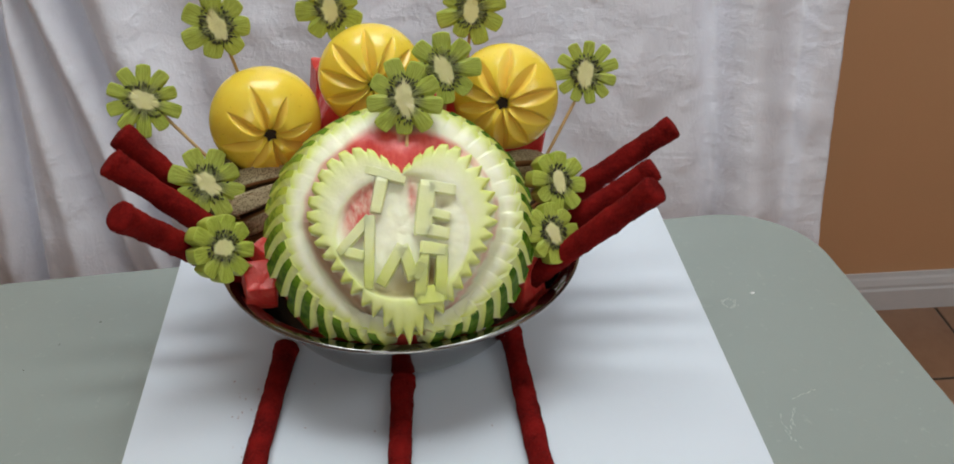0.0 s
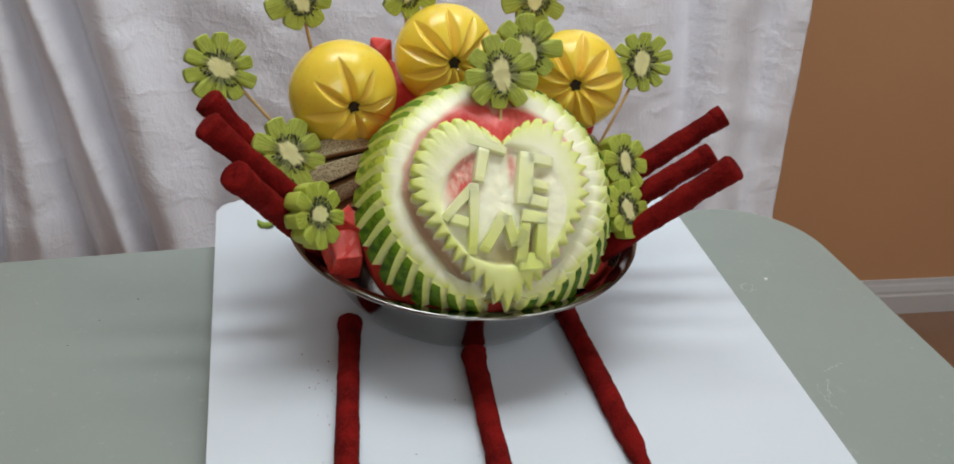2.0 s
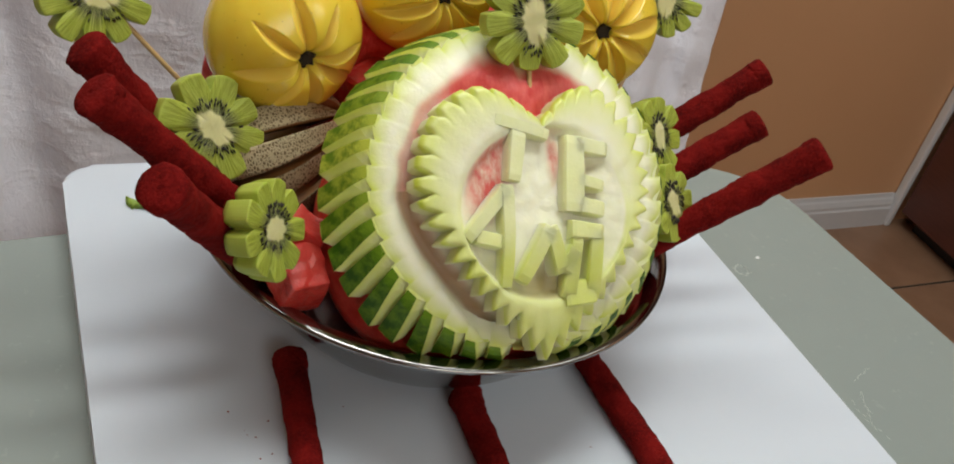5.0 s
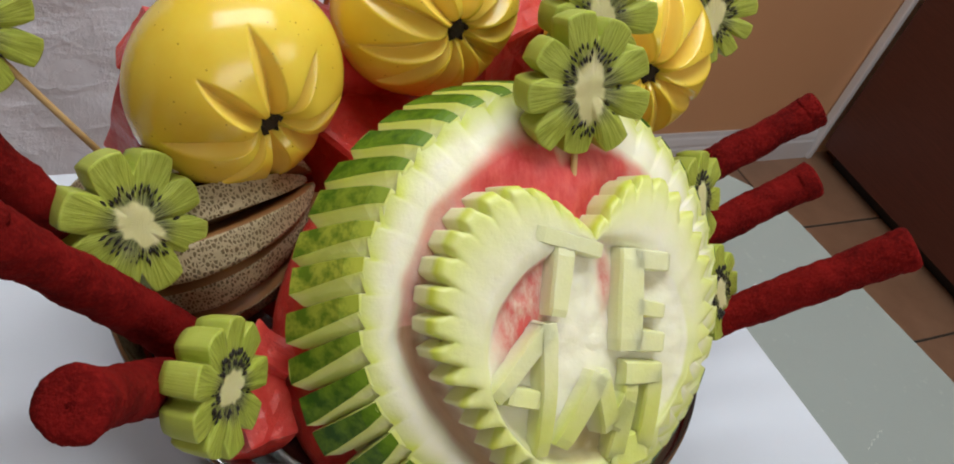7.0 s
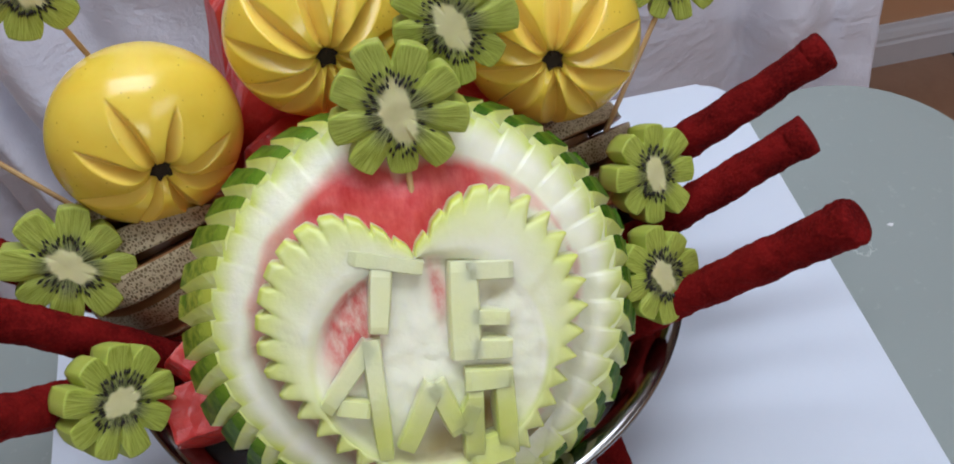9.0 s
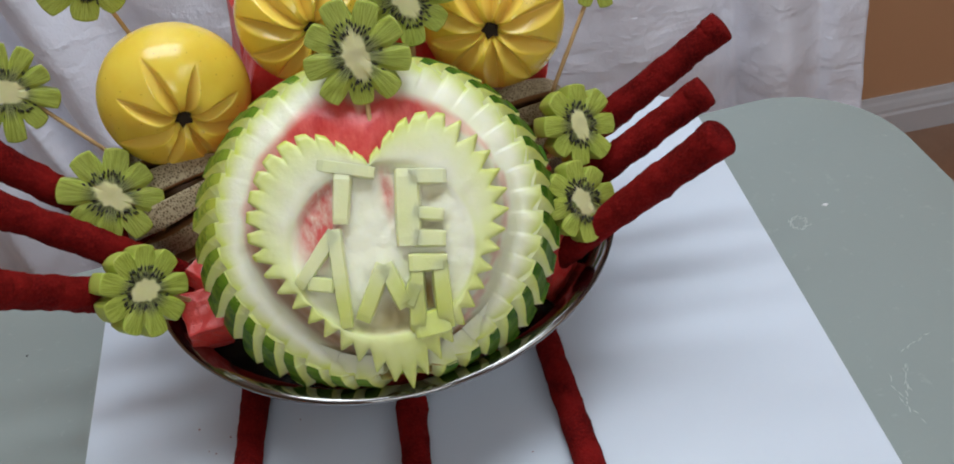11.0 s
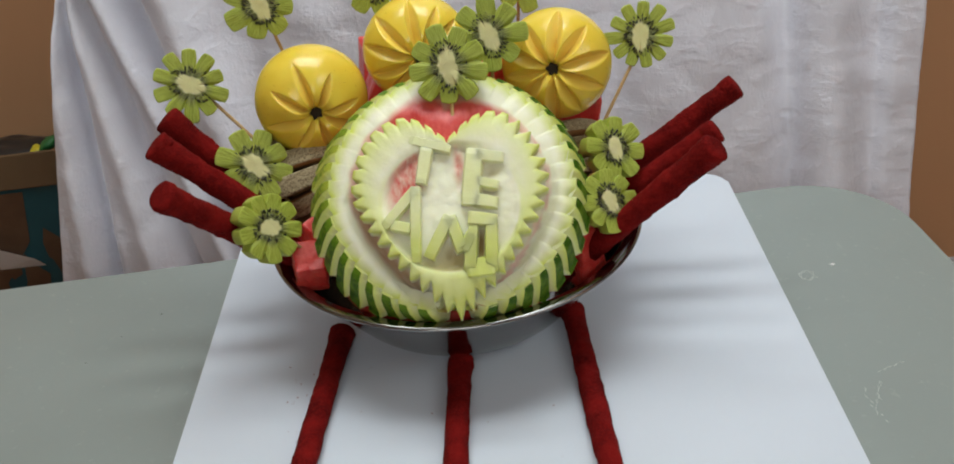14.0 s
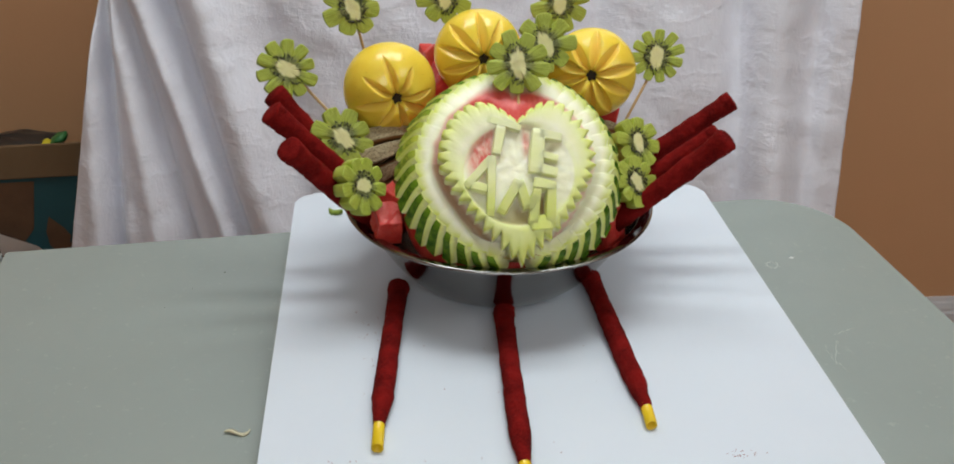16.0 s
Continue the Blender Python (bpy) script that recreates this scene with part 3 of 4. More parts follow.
def watermelon():
    top = tagged(new("watermelon"), "carved watermelon with toothed green rim and lettered heart", "watermelon")
    top.matrix_basis = FACE
    # body of red flesh behind the face
    verts, rows, cols = [], 40, 96
    for i in range(rows):
        a = math.pi * i / (rows - 1)
        for j in range(cols):
            b = 2 * math.pi * j / cols
            w = 1 + 0.02 * noise.noise(Vector((math.cos(b) * 3, math.sin(b) * 3, a * 3)))
            verts.append((-0.005 + 0.088 * w * math.sin(a) * math.cos(b), -0.015 + 0.084 * w * math.sin(a) * math.sin(b), -0.054 + 0.042 * w * math.cos(a)))
    verts = [FACE.inverted() @ inside_bowl(FACE @ Vector(v)) for v in verts]
    part("flesh_body", mesh("flesh_body", verts, grid_faces(rows, cols, True)[::1], M_RED), top, "red peeled melon flesh")
    # ring: white rind, gouged in flutes towards its sawn rim
    rows, cols = 46, RIM_TEETH * 14
    verts, red, green, brown = [], [], [], []
    outline = HEART[::2]
    for i in range(rows):
        f = 1 - (1 - i / (rows - 1)) ** 1.25
        for j in range(cols):
            b = 2 * math.pi * j / cols
            u = (j % 14) / 14
            k = j // 14
            if math.cos(2 * math.pi * (k + 0.5) / RIM_TEETH) > 0:
                u = 1 - u
            flute = saw_cut(u, k)
            near = smooth_step(0.74, 0.97, f)
            reach = RX * rim(b) * f, RY * rim(b) * f
            grow = 1 - 0.040 * flute * smooth_step(0.90, 1.0, f)
            x, y = reach[0] * grow * math.cos(b), reach[1] * grow * math.sin(b)
            z = ring_height(x, y) - (0.0003 + 0.0014 * (0.5 + 0.5 * math.cos(b)) ** 1.5) * flute * near * (1 - 0.4 * smooth_step(0.96, 1.0, f)) + 0.0006 * noise.noise(Vector((x * 120, y * 120, 0)))
            d = float(np.min(np.hypot(outline[:, 0] - x, outline[:, 1] - y)))
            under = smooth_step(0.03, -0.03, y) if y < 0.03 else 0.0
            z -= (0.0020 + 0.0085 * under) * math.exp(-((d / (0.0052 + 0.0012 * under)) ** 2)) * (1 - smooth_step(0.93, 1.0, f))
            reach = 0.0018 + 0.027 * math.exp(-(((x - 0.002) / 0.030) ** 2)) * smooth_step(0.015, 0.035, y) + 0.0032 * (x < 0) * smooth_step(-0.075, -0.05, y)
            r = 1 - smooth_step(reach * 0.30, reach * 1.12, d + 0.002 * noise.noise(Vector((x * 90, y * 90, 4))))
            r *= 0.30 + 0.12 * smooth_step(-0.05, 0.0, y) * (x < 0) + (0.70 - 0.12 * (x < 0)) * math.exp(-(((x - 0.001) / 0.038) ** 4)) * smooth_step(0.005, 0.03, y)
            verts.append((x, y, z)), red.append(1.4 * r)
            # brown line down in the heart's lower groove: crease shade put into the colour
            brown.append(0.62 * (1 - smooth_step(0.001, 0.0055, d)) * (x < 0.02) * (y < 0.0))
            green.append(0.80 * smooth_step(0.86, 1.0, f) + 0.18 * flute * smooth_step(0.80, 0.97, f))
    verts = [FACE.inverted() @ inside_bowl(FACE @ Vector(v), 0.006) for v in verts]
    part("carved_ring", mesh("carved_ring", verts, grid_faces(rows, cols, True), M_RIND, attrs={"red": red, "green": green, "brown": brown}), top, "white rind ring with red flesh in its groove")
    # heart
    n = len(HEART)
    per = n // HEART_TEETH
    rng = random.Random(8)
    size = [rng.uniform(0.75, 1.25) for _ in range(HEART_TEETH)]
    prof = [(1.0, "base"), (1.0, "low"), (1.0, "edge"), (0.965, "top"), (0.93, "top"), (0.89, "top"), (0.84, "top"), (0.79, "lip"), (0.755, "wall"), (0.725, "hollow")] + [(0.69 * (1 - k / 17), "hollow") for k in range(18)]
    verts, red, green, brown = [], [], [], []
    for f, where in prof:
        for j in range(n):
            p = (j % per) / per
            off_notch = min(p, 1 - p)
            hx, hy = HEART[j]
            bold = smooth_step(0.02, -0.04, hy) if hy < 0.02 else 0.0
            spiky = max(bold, smooth_step(0.035, 0.055, hx))
            saw = max(0.0, 1 - off_notch / (0.22 + 0.25 * spiky)) * size[(j + per // 2) // per % HEART_TEETH]
            share = 1.0 if where in ("low", "edge", "base") else max(0.0, 1 - (1 - f) / 0.080)
            cut = (0.070 + 0.052 * spiky + 0.010 * bold) * saw * (1.0 if where in ("low", "edge", "base") else max(0.0, 1 - (1 - f) / 0.14))
            off = (HEART[j] - HEART_MID) * (f - cut)
            if f < 0.93:
                way = (HEART[j] - HEART_MID) / np.hypot(*(HEART[j] - HEART_MID))
                oval = np.array((way[0] * 0.046, way[1] * (0.040 if way[1] > 0 else 0.045))) + np.array((-0.001, -0.003))
                inner = oval * min(1.0, f / 0.79)
                mixed = smooth_step(0.79, 0.93, f)
                off = off * mixed + inner * (1 - mixed)
            x, y = HEART_MID + off
            jit = noise.noise(Vector((x * 140, y * 140, 2)))
            h = dome(x, y)
            r = g = w = 0.0
            if where == "base":
                z, g = ring_height(x, y) - 0.002, 0.25
            elif where == "low":
                z, g = 0.5 * (ring_height(x, y) + h), 0.45
            elif where == "edge":
                z, g = h - 0.0022 - 0.0045 * saw, 1.0 - 0.35 * min(1.0, saw)
            elif where == "top":
                z, g = h - (0.0018 + 0.0015 * bold) * saw * share + 0.0007 * jit, 0.72 - 0.16 * min(1.0, saw) * share - (0.30 * (f < 0.92) + 0.28 * (f < 0.87)) * (1 - 0.8 * bold)
            elif where == "lip":
                z, g = h - 0.0012 + 0.0006 * jit, 0.18 + 0.4 * bold
            else:
                deep = 0.0036 if where == "wall" else 0.0062
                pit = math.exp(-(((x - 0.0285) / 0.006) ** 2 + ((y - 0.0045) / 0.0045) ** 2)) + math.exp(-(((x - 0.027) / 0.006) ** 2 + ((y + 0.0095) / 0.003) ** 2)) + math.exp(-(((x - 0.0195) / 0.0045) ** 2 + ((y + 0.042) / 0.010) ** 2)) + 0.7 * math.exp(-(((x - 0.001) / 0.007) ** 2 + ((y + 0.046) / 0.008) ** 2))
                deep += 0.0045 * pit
                deep *= 0.35 + 0.65 * smooth_step(0.0, 0.022, 0.046 - x)
                z = h - deep + 0.0008 * jit + 0.0005 * noise.noise(Vector((x * 210, y * 210, 5)))
                r = 0.80 * math.exp(-((((x + 0.027 - 0.25 * y) / 0.0105) ** 2 + ((y - 0.002) / 0.021) ** 2) ** 2)) + 0.9 * math.exp(-(((x - 0.0085) / 0.0028) ** 2 + ((y - 0.010) / 0.011) ** 2))
                # brown below M, inside O and in the pits: recess shade put into the colour
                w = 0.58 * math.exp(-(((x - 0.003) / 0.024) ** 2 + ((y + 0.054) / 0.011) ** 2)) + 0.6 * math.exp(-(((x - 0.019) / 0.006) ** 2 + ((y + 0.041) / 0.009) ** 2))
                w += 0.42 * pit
                g = 0.45 * smooth_step(0.035, 0.055, -y)
            verts.append((x, y, z)), red.append(r), green.append(g), brown.append(w)
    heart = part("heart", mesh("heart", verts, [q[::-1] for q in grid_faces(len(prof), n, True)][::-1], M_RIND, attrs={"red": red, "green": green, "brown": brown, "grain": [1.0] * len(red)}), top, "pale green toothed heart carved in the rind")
    heart.data.polygons.foreach_set("use_smooth", [k // n > 3 for k in range(len(heart.data.polygons))])

    def strokes(lines):
        """One raised letter out of straight strokes: x0, y0, x1, y1 and the half width at both ends."""
        vs, fs, gr = [], [], []
        for x0, y0, x1, y1, a, b in lines:
            d = Vector((x1 - x0, y1 - y0)).normalized()
            s = Vector((-d.y, d.x))
            k = len(vs)
            steps = 9
            for q in range(steps + 1):
                t = q / steps
                x, y, hw = x0 + (x1 - x0) * t, y0 + (y1 - y0) * t, 1.22 * (a + (b - a) * t)
                end = 0.0012 if q in (0, steps) else 0.0
                hw *= (0.96 if end else 1.0) + 0.06 * noise.noise(Vector((x * 90, y * 90, k + 9)))
                zt = dome(x, y) + 0.0006 + 0.0005 * noise.noise(Vector((x * 70, y * 70, k))) - 0.6 * end
                for off, z, g in ((-1.30, 0.012, 0.0), (-1.10, 0.006, 0.20), (-1.0, 0.0014, 0.55), (-0.84, 0.0, 0.58), (0.84, 0.0, 0.58), (1.0, 0.0014, 0.55), (1.10, 0.006, 0.20), (1.30, 0.012, 0.0)):
                    vs.append((x + s.x * off * hw, y + s.y * off * hw, zt - z))
                    gr.append(g * (0.75 + 0.6 * smooth_step(0.015, 0.045, -y)))
            for q in range(steps):
                for c in range(7):
                    fs.append((k + q * 8 + c, k + q * 8 + c + 1, k + q * 8 + c + 9, k + q * 8 + c + 8)[::-1])
            fs.append(tuple(k + c for c in range(8)))
            fs.append(tuple(k + steps * 8 + c for c in range(8))[::-1])
        me = mesh("letter", vs, fs, M_RIND, False, attrs={"green": gr})
        return me

    letter_t = [(-0.0225, 0.0292, 0.0043, 0.0200, 0.0026, 0.0024), (-0.0112, 0.0225, -0.0168, -0.0012, 0.0036, 0.0031)]
    letter_e = [(0.0195, 0.0195, 0.0140, -0.0180, 0.0046, 0.0048), (0.020, 0.0155, 0.0383, 0.0122, 0.0033, 0.0030), (0.019, -0.0022, 0.0334, -0.0060, 0.0026, 0.0024), (0.017, -0.0145, 0.0322, -0.0178, 0.0034, 0.0032)]
    letter_a = [(-0.0205, -0.0045, -0.0425, -0.0272, 0.0030, 0.0026), (-0.0205, -0.0030, -0.0235, -0.0515, 0.0030, 0.0026), (-0.0375, -0.0262, -0.0255, -0.0300, 0.0030, 0.0028)]
    letter_m = [(-0.0155, -0.0495, 0.0002, -0.0245, 0.0030, 0.0034), (0.0002, -0.0245, 0.0068, -0.0470, 0.0034, 0.0032), (0.0068, -0.0470, 0.0142, -0.0352, 0.0034, 0.0030), (0.0142, -0.0352, 0.0092, -0.0590, 0.0030, 0.0026)]
    letter_o = [(0.0120, -0.0262, 0.0305, -0.0290, 0.0036, 0.0034), (0.0268, -0.0280, 0.0243, -0.0610, 0.0032, 0.0036), (0.0152, -0.0300, 0.0106, -0.0605, 0.0026, 0.0030), (0.0085, -0.0580, 0.0262, -0.0568, 0.0050, 0.0054)]
    for shape in (letter_t, letter_e, letter_a, letter_m, letter_o):
        part("letter", strokes(shape), heart)
    # drum of pale rind under the teeth, widening towards the back
    cols = 168
    verts = []
    for q in (0.0, -0.01, -0.02, -0.032):
        for j in range(cols):
            b = 2 * math.pi * j / cols
            grow = -0.0075 - q / 0.031 * flare(b)
            verts.append(((RX * rim(b) + grow) * math.cos(b), (RY * rim(b) + grow) * math.sin(b), q))
    verts += [((RX - 0.015) * math.cos(2 * math.pi * j / cols), (RY - 0.015) * math.sin(2 * math.pi * j / cols), -0.034) for j in range(cols)]
    verts = [FACE.inverted() @ inside_bowl(FACE @ Vector(v), 0.007) for v in verts]
    part("rind_band", mesh("rind_band", verts, [q[::-1] for q in grid_faces(5, cols, True)], M_RIND, attrs={"green": [0.55] * len(verts)}), top)
    # sawn blocks round the rim: a strip of skin on the back of each, then a pale slanting cut
    for k in range(RIM_TEETH):
        b = 2 * math.pi * (k + 0.5) / RIM_TEETH
        turn = math.degrees(b) % 360
        if abs(turn - 268) < 9:
            continue
        rng = random.Random(k)
        width = 2 * math.pi * 0.0872 * rim(b) / RIM_TEETH
        depth = (0.0245 - 0.004 * max(0.0, math.cos(b)) - 0.005 * foot(b)) * rng.uniform(0.9, 1.08)
        out = (0.0024 + 0.0016 * (0.5 - 0.5 * math.cos(b - 0.25)) ** 1.3) * rng.uniform(0.85, 1.15)
        skew = rng.uniform(0.60, 0.85)
        mirror = -1 if math.cos(b) > 0 else 1  # all cuts lean downwards to the back
        skin = 0.09 + 0.05 * math.sin(k * 3.7)
        vs, gr, ix, fs = [], [], [], []
        stations = [(0.0010, -0.0008, 0.0, -0.0046, 0.36), (-0.0005, 0.35 * out, 0.0001, -0.0050, 0.42), (-0.003, 0.80 * out, 0.0007, -0.0050, 0.50), (-0.011, out, 0.0024, -0.0042, 0.60), (-0.018, out * 1.02, 0.0038, -0.0032, 0.67), (-depth, out * 0.98, 0.0052, -0.0022, 0.71)]
        for q, (z, lift, base, low, wide) in enumerate(stations):
            wide += skin - 0.54
            base *= flare(b) / 0.0052
            for at, r, g in ((-0.5, -0.013, 0.1), (-0.5, 0.92 * lift, 0.75), (0.5 * (wide - 0.5), lift, 0.9), (wide, 0.97 * lift, 0.85), (0.5 * (wide + 0.5), 0.48 * (lift + low), 0.50), (0.5, low, 0.35), (0.5, -0.013, 0.1)):
                vs.append((base + r, mirror * (at + skew * (-z / 0.03)) * width, z + (0.0006 * rng.uniform(-1, 1) if q > 3 else 0.0)))
                gr.append(g)
        n = 7
        for q in range(len(stations) - 1):
            for c in range(n):
                fs.append((q * n + c, q * n + (c + 1) % n, (q + 1) * n + (c + 1) % n, (q + 1) * n + c))
                ix.append(1 if c in (1, 2) else 0)
        fs += [tuple(range(n))[::-1], tuple(range((len(stations) - 1) * n, len(stations) * n))]
        ix += [0, 0]
        if mirror < 0:
            fs = [q[::-1] for q in fs]
        tone = 0.75 * math.exp(-(((turn - 166) / 17) ** 2))
        grow = rim(b) / math.hypot(math.cos(b) / RX, math.sin(b) / RY)
        seat = pose(grow * math.cos(b), grow * math.sin(b), 0.0175 * (1 - rim(b) ** 2) - 0.0008, 0, 0, turn)
        back = (FACE @ seat).inverted()
        vs = [back @ inside_bowl(FACE @ seat @ Vector(v), 0.006) for v in vs]
        me = mesh("tooth", vs, fs, [M_RIND, M_SKIN], False, ix, {"green": gr, "yellow": [tone] * len(vs)})
        part("tooth", me, top, "", seat)
    return top


watermelon()

# ---- apples ----


def apple(place, axis, roll, radius, cuts, spread, reach, label, seed):
    """A carved apple; its own z axis points out of the blossom end, round which petal cuts are made."""
    rows, cols = 120, 420
    rng = random.Random(seed)
    at = [2 * math.pi * (k + rng.uniform(-0.12, 0.12)) / cuts for k in range(cuts)]
    far = [reach * rng.uniform(0.82, 1.15) for k in range(cuts)]
    lean = [rng.choice((-0.35, 0.35, 0.45)) for k in range(cuts)]
    stain = [rng.choice((0.0, 0.0, 0.06, 0.18)) for k in range(cuts)]
    verts, flesh, brown = [], [], []
    for i in range(rows):
        a = math.pi * i / (rows - 1)
        for j in range(cols):
            b = 2 * math.pi * j / cols
            r = radius * (1 - 0.48 * math.exp(-((a / 0.20) ** 2)) - 0.25 * math.exp(-(((math.pi - a) / 0.3) ** 2)))
            r *= 1 + 0.02 * math.cos(5 * b) * math.exp(-((a - 0.5) / 0.5) ** 2) + 0.012 * noise.noise(Vector((math.sin(a) * math.cos(b), math.sin(a) * math.sin(b), math.cos(a))) * 1.5 + Vector((seed, 0, 0)))
            f = w = 0.0
            for k in range(cuts):
                u = (a - 0.12) / (far[k] - 0.12)
                if 0 < u < 1:
                    shape = min(1.0, u / 0.12) * (1 - max(0.0, (u - 0.22) / 0.78) ** 1.25)
                    half = spread * math.pi / cuts * shape
                    d = (b - at[k] + math.pi) % (2 * math.pi) - math.pi
                    if abs(d) < half:
                        side = lean[k]
                        v = d / half
                        deep = (1 + v) / (1 + side) if v < side else (1 - v) / (1 - side)
                        r -= radius * 0.27 * deep * shape ** 0.8 * (0.45 + 0.55 * smooth_step(0.0, 0.3, u))
                        f = max(f, smooth_step(0.03, 0.14, deep))
                        # stained cuts, and crease shade put into the colour at each cut's bottom
                        w = max(w, stain[k] * smooth_step(0.1, 0.5, deep), 0.16 * smooth_step(0.55, 1.0, deep))
            w = max(w, 1 - smooth_step(0.09, 0.21, a))
            verts.append((r * 1.02 * math.sin(a) * math.cos(b), r * 1.02 * math.sin(a) * math.sin(b), r * 0.86 * math.cos(a)))
            flesh.append(max(f, 1 - smooth_step(0.10, 0.17, a))), brown.append(w)
    top = tagged(new("apple"), label, "apple", "carved apples")
    top.matrix_basis = facing(place, axis, roll)
    part("fruit", mesh("fruit", verts, [q[::-1] for q in grid_faces(rows, cols, True)], M_APPLE, attrs={"flesh": flesh, "brown": brown}), top)
    bm = bmesh.new()
    bmesh.ops.create_cone(bm, segments=20, radius1=0.0046, radius2=0.0034, depth=0.005, cap_ends=True)
    for k in range(5):
        a = 2 * math.pi * k / 5 + 0.3
        base = [bm.verts.new((0.004 * math.cos(a + d), 0.004 * math.sin(a + d), 0.001)) for d in (-0.5, 0.5)]
        tip = bm.verts.new((0.0030 * math.cos(a), 0.0030 * math.sin(a), 0.0048))
        mid = bm.verts.new((0.0055 * math.cos(a), 0.0055 * math.sin(a), 0.003))
        bm.faces.new((base[0], mid, tip)), bm.faces.new((mid, base[1], tip)), bm.faces.new((base[1], base[0], tip))
    part("calyx", from_bm("calyx", bm, M_CALYX), top, "dark dried calyx", pose(0, 0, radius * 0.565))
    return top


apple((-0.1017, 0.682, 0.9375), (0.24, -0.97, 0.0), 12, 0.0412, 8, 0.66, 1.04, "yellow apple with petal cuts and smooth upper skin", 1)
apple((-0.0200, 0.701, 0.9625), (0.10, -0.96, 0.12), 0, 0.0396, 11, 0.88, 1.25, "yellow apple with many narrow petal cuts", 2)
apple((0.0825, 0.685, 0.9480), (-0.20, -0.92, 0.24), 15, 0.0400, 10, 0.92, 1.22, "yellow apple with wide petal cuts", 3)

# ---- kiwi flowers ----


def kiwi_flower(place, normal, roll, size, petals, stretch, end, label, seed, thick=0.0135, notch=0.34):
    rng = random.Random(seed)
    top = tagged(new("kiwi_flower"), label, "kiwi flower", "kiwi flowers on skewers")
    m = facing(place, normal, roll)
    top.matrix_basis = m
    cols = petals * 20
    gain = [rng.uniform(0.88, 1.08) for _ in range(petals)]
    tilt = [rng.uniform(-0.0012, 0.0012) for _ in range(petals)]
    verts, rad, around, side, core = [], [], [], [], []
    rings = [0.0, 0.05, 0.09, 0.13, 0.16, 0.19, 0.22, 0.25, 0.28, 0.31, 0.34, 0.38, 0.42, 0.48, 0.56, 0.64, 0.72, 0.8, 0.88, 0.94, 0.975, 0.992, 1.0, 1.0, 0.995, 0.985, 0.97, 0.93, 0.0]
    split = 23
    for i, f in enumerate(rings):
        for j in range(cols):
            b = 2 * math.pi * j / cols
            p = (j / 20) % 1.0
            k = int(j // 20) % petals
            flat = min(1.0, min(p, 1 - p) / 0.20)
            lobe = 0.78 * flat + 0.22 * math.sin(math.pi * p) ** 0.7
            edge = size * ((1 - notch) + notch * lobe) * (1 + (gain[k] - 1) * flat)
            near = smooth_step(0.2, 0.7, f)
            radius = f * (size * 0.75 * (1 - near) + edge * near)
            x, y = radius * math.cos(b), radius * math.sin(b)
            lift = tilt[k] * flat * near + 0.0005 * noise.noise(Vector((x * 150, y * 150, seed))) - 0.0010 * near * (1 - flat)
            if i < split:
                z = lift - (0.0, 0.0, 0.0002, 0.0006)[max(0, i - 19)]
            else:
                z = (lift if i < split + 3 else 0) - (0.0006, 0.0035, 0.007, thick - 0.003, thick, thick)[i - split]
            verts.append((x, y, z))
            rad.append(f if i < split else 1.0)
            around.append((math.cos(b) * 7.0, math.sin(b) * 7.0, f * 0.5 + seed))
            side.append(0.8 * smooth_step(0.93, 1.0, f) if i < split else 1.0)
            q = math.hypot(x / (0.22 * size), y / (0.21 * size * stretch * 1.2)) + 0.3 * noise.noise(Vector((math.cos(b) * 2, math.sin(b) * 2, seed)))
            core.append(1 - smooth_step(0.92, 1.12, q) if i < split else 0.0)
    faces = [q for row, q in enumerate(grid_faces(len(rings), cols, True)) if row // cols != split - 1]
    part("slice", mesh("slice", verts, faces, M_KIWI, attrs={"rad": rad, "around": around, "side": side, "core": core}), top, "green slice cut into petals")
    vs, fs = [], []
    for k in range(84):
        b = 2 * math.pi * (k + rng.uniform(-0.35, 0.35)) / 84
        q = rng.choice((0.34, 0.40, 0.46)) * size + rng.uniform(-0.0007, 0.0007)
        x, y = q * math.cos(b), q * math.sin(b) * (1 + 0.40 * (stretch - 1))
        c, s = math.cos(b), math.sin(b)
        n = len(vs)
        for u, v, w in ((1, 0, 0), (0, 1, 0), (-1, 0, 0), (0, -1, 0), (0, 0, 1), (0, 0, -1)):
            u, v, w = u * 0.00165, v * 0.00055, w * 0.0006
            vs.append((x + u * c - v * s, y + u * s + v * c, -0.0001 + w))
        fs += [(n + p, n + (p + 1) % 4, n + 4) for p in range(4)] + [(n + (p + 1) % 4, n + p, n + 5) for p in range(4)]
    part("seeds", mesh("seeds", vs, fs, M_SEED), top, "ring of small black seeds", kind="stuff")
    if end is not None:
        back = m.inverted() @ Vector(end)
        start = Vector((0, -0.2 * size, -thick * 0.6))
        part("skewer", tube_mesh("skewer", [start.lerp(back, k / 8) for k in range(9)], [0.0013] * 8 + [0.0006], M_BAMBOO, 10), top, "thin bamboo skewer")
    return top


EYE_WAY = Vector((0.0, 0.05, 1.23))


def to_eye(p, dx=0.0, dz=0.0):
    v = (EYE_WAY - Vector(p)).normalized()
    return v + Vector((dx, 0, dz))


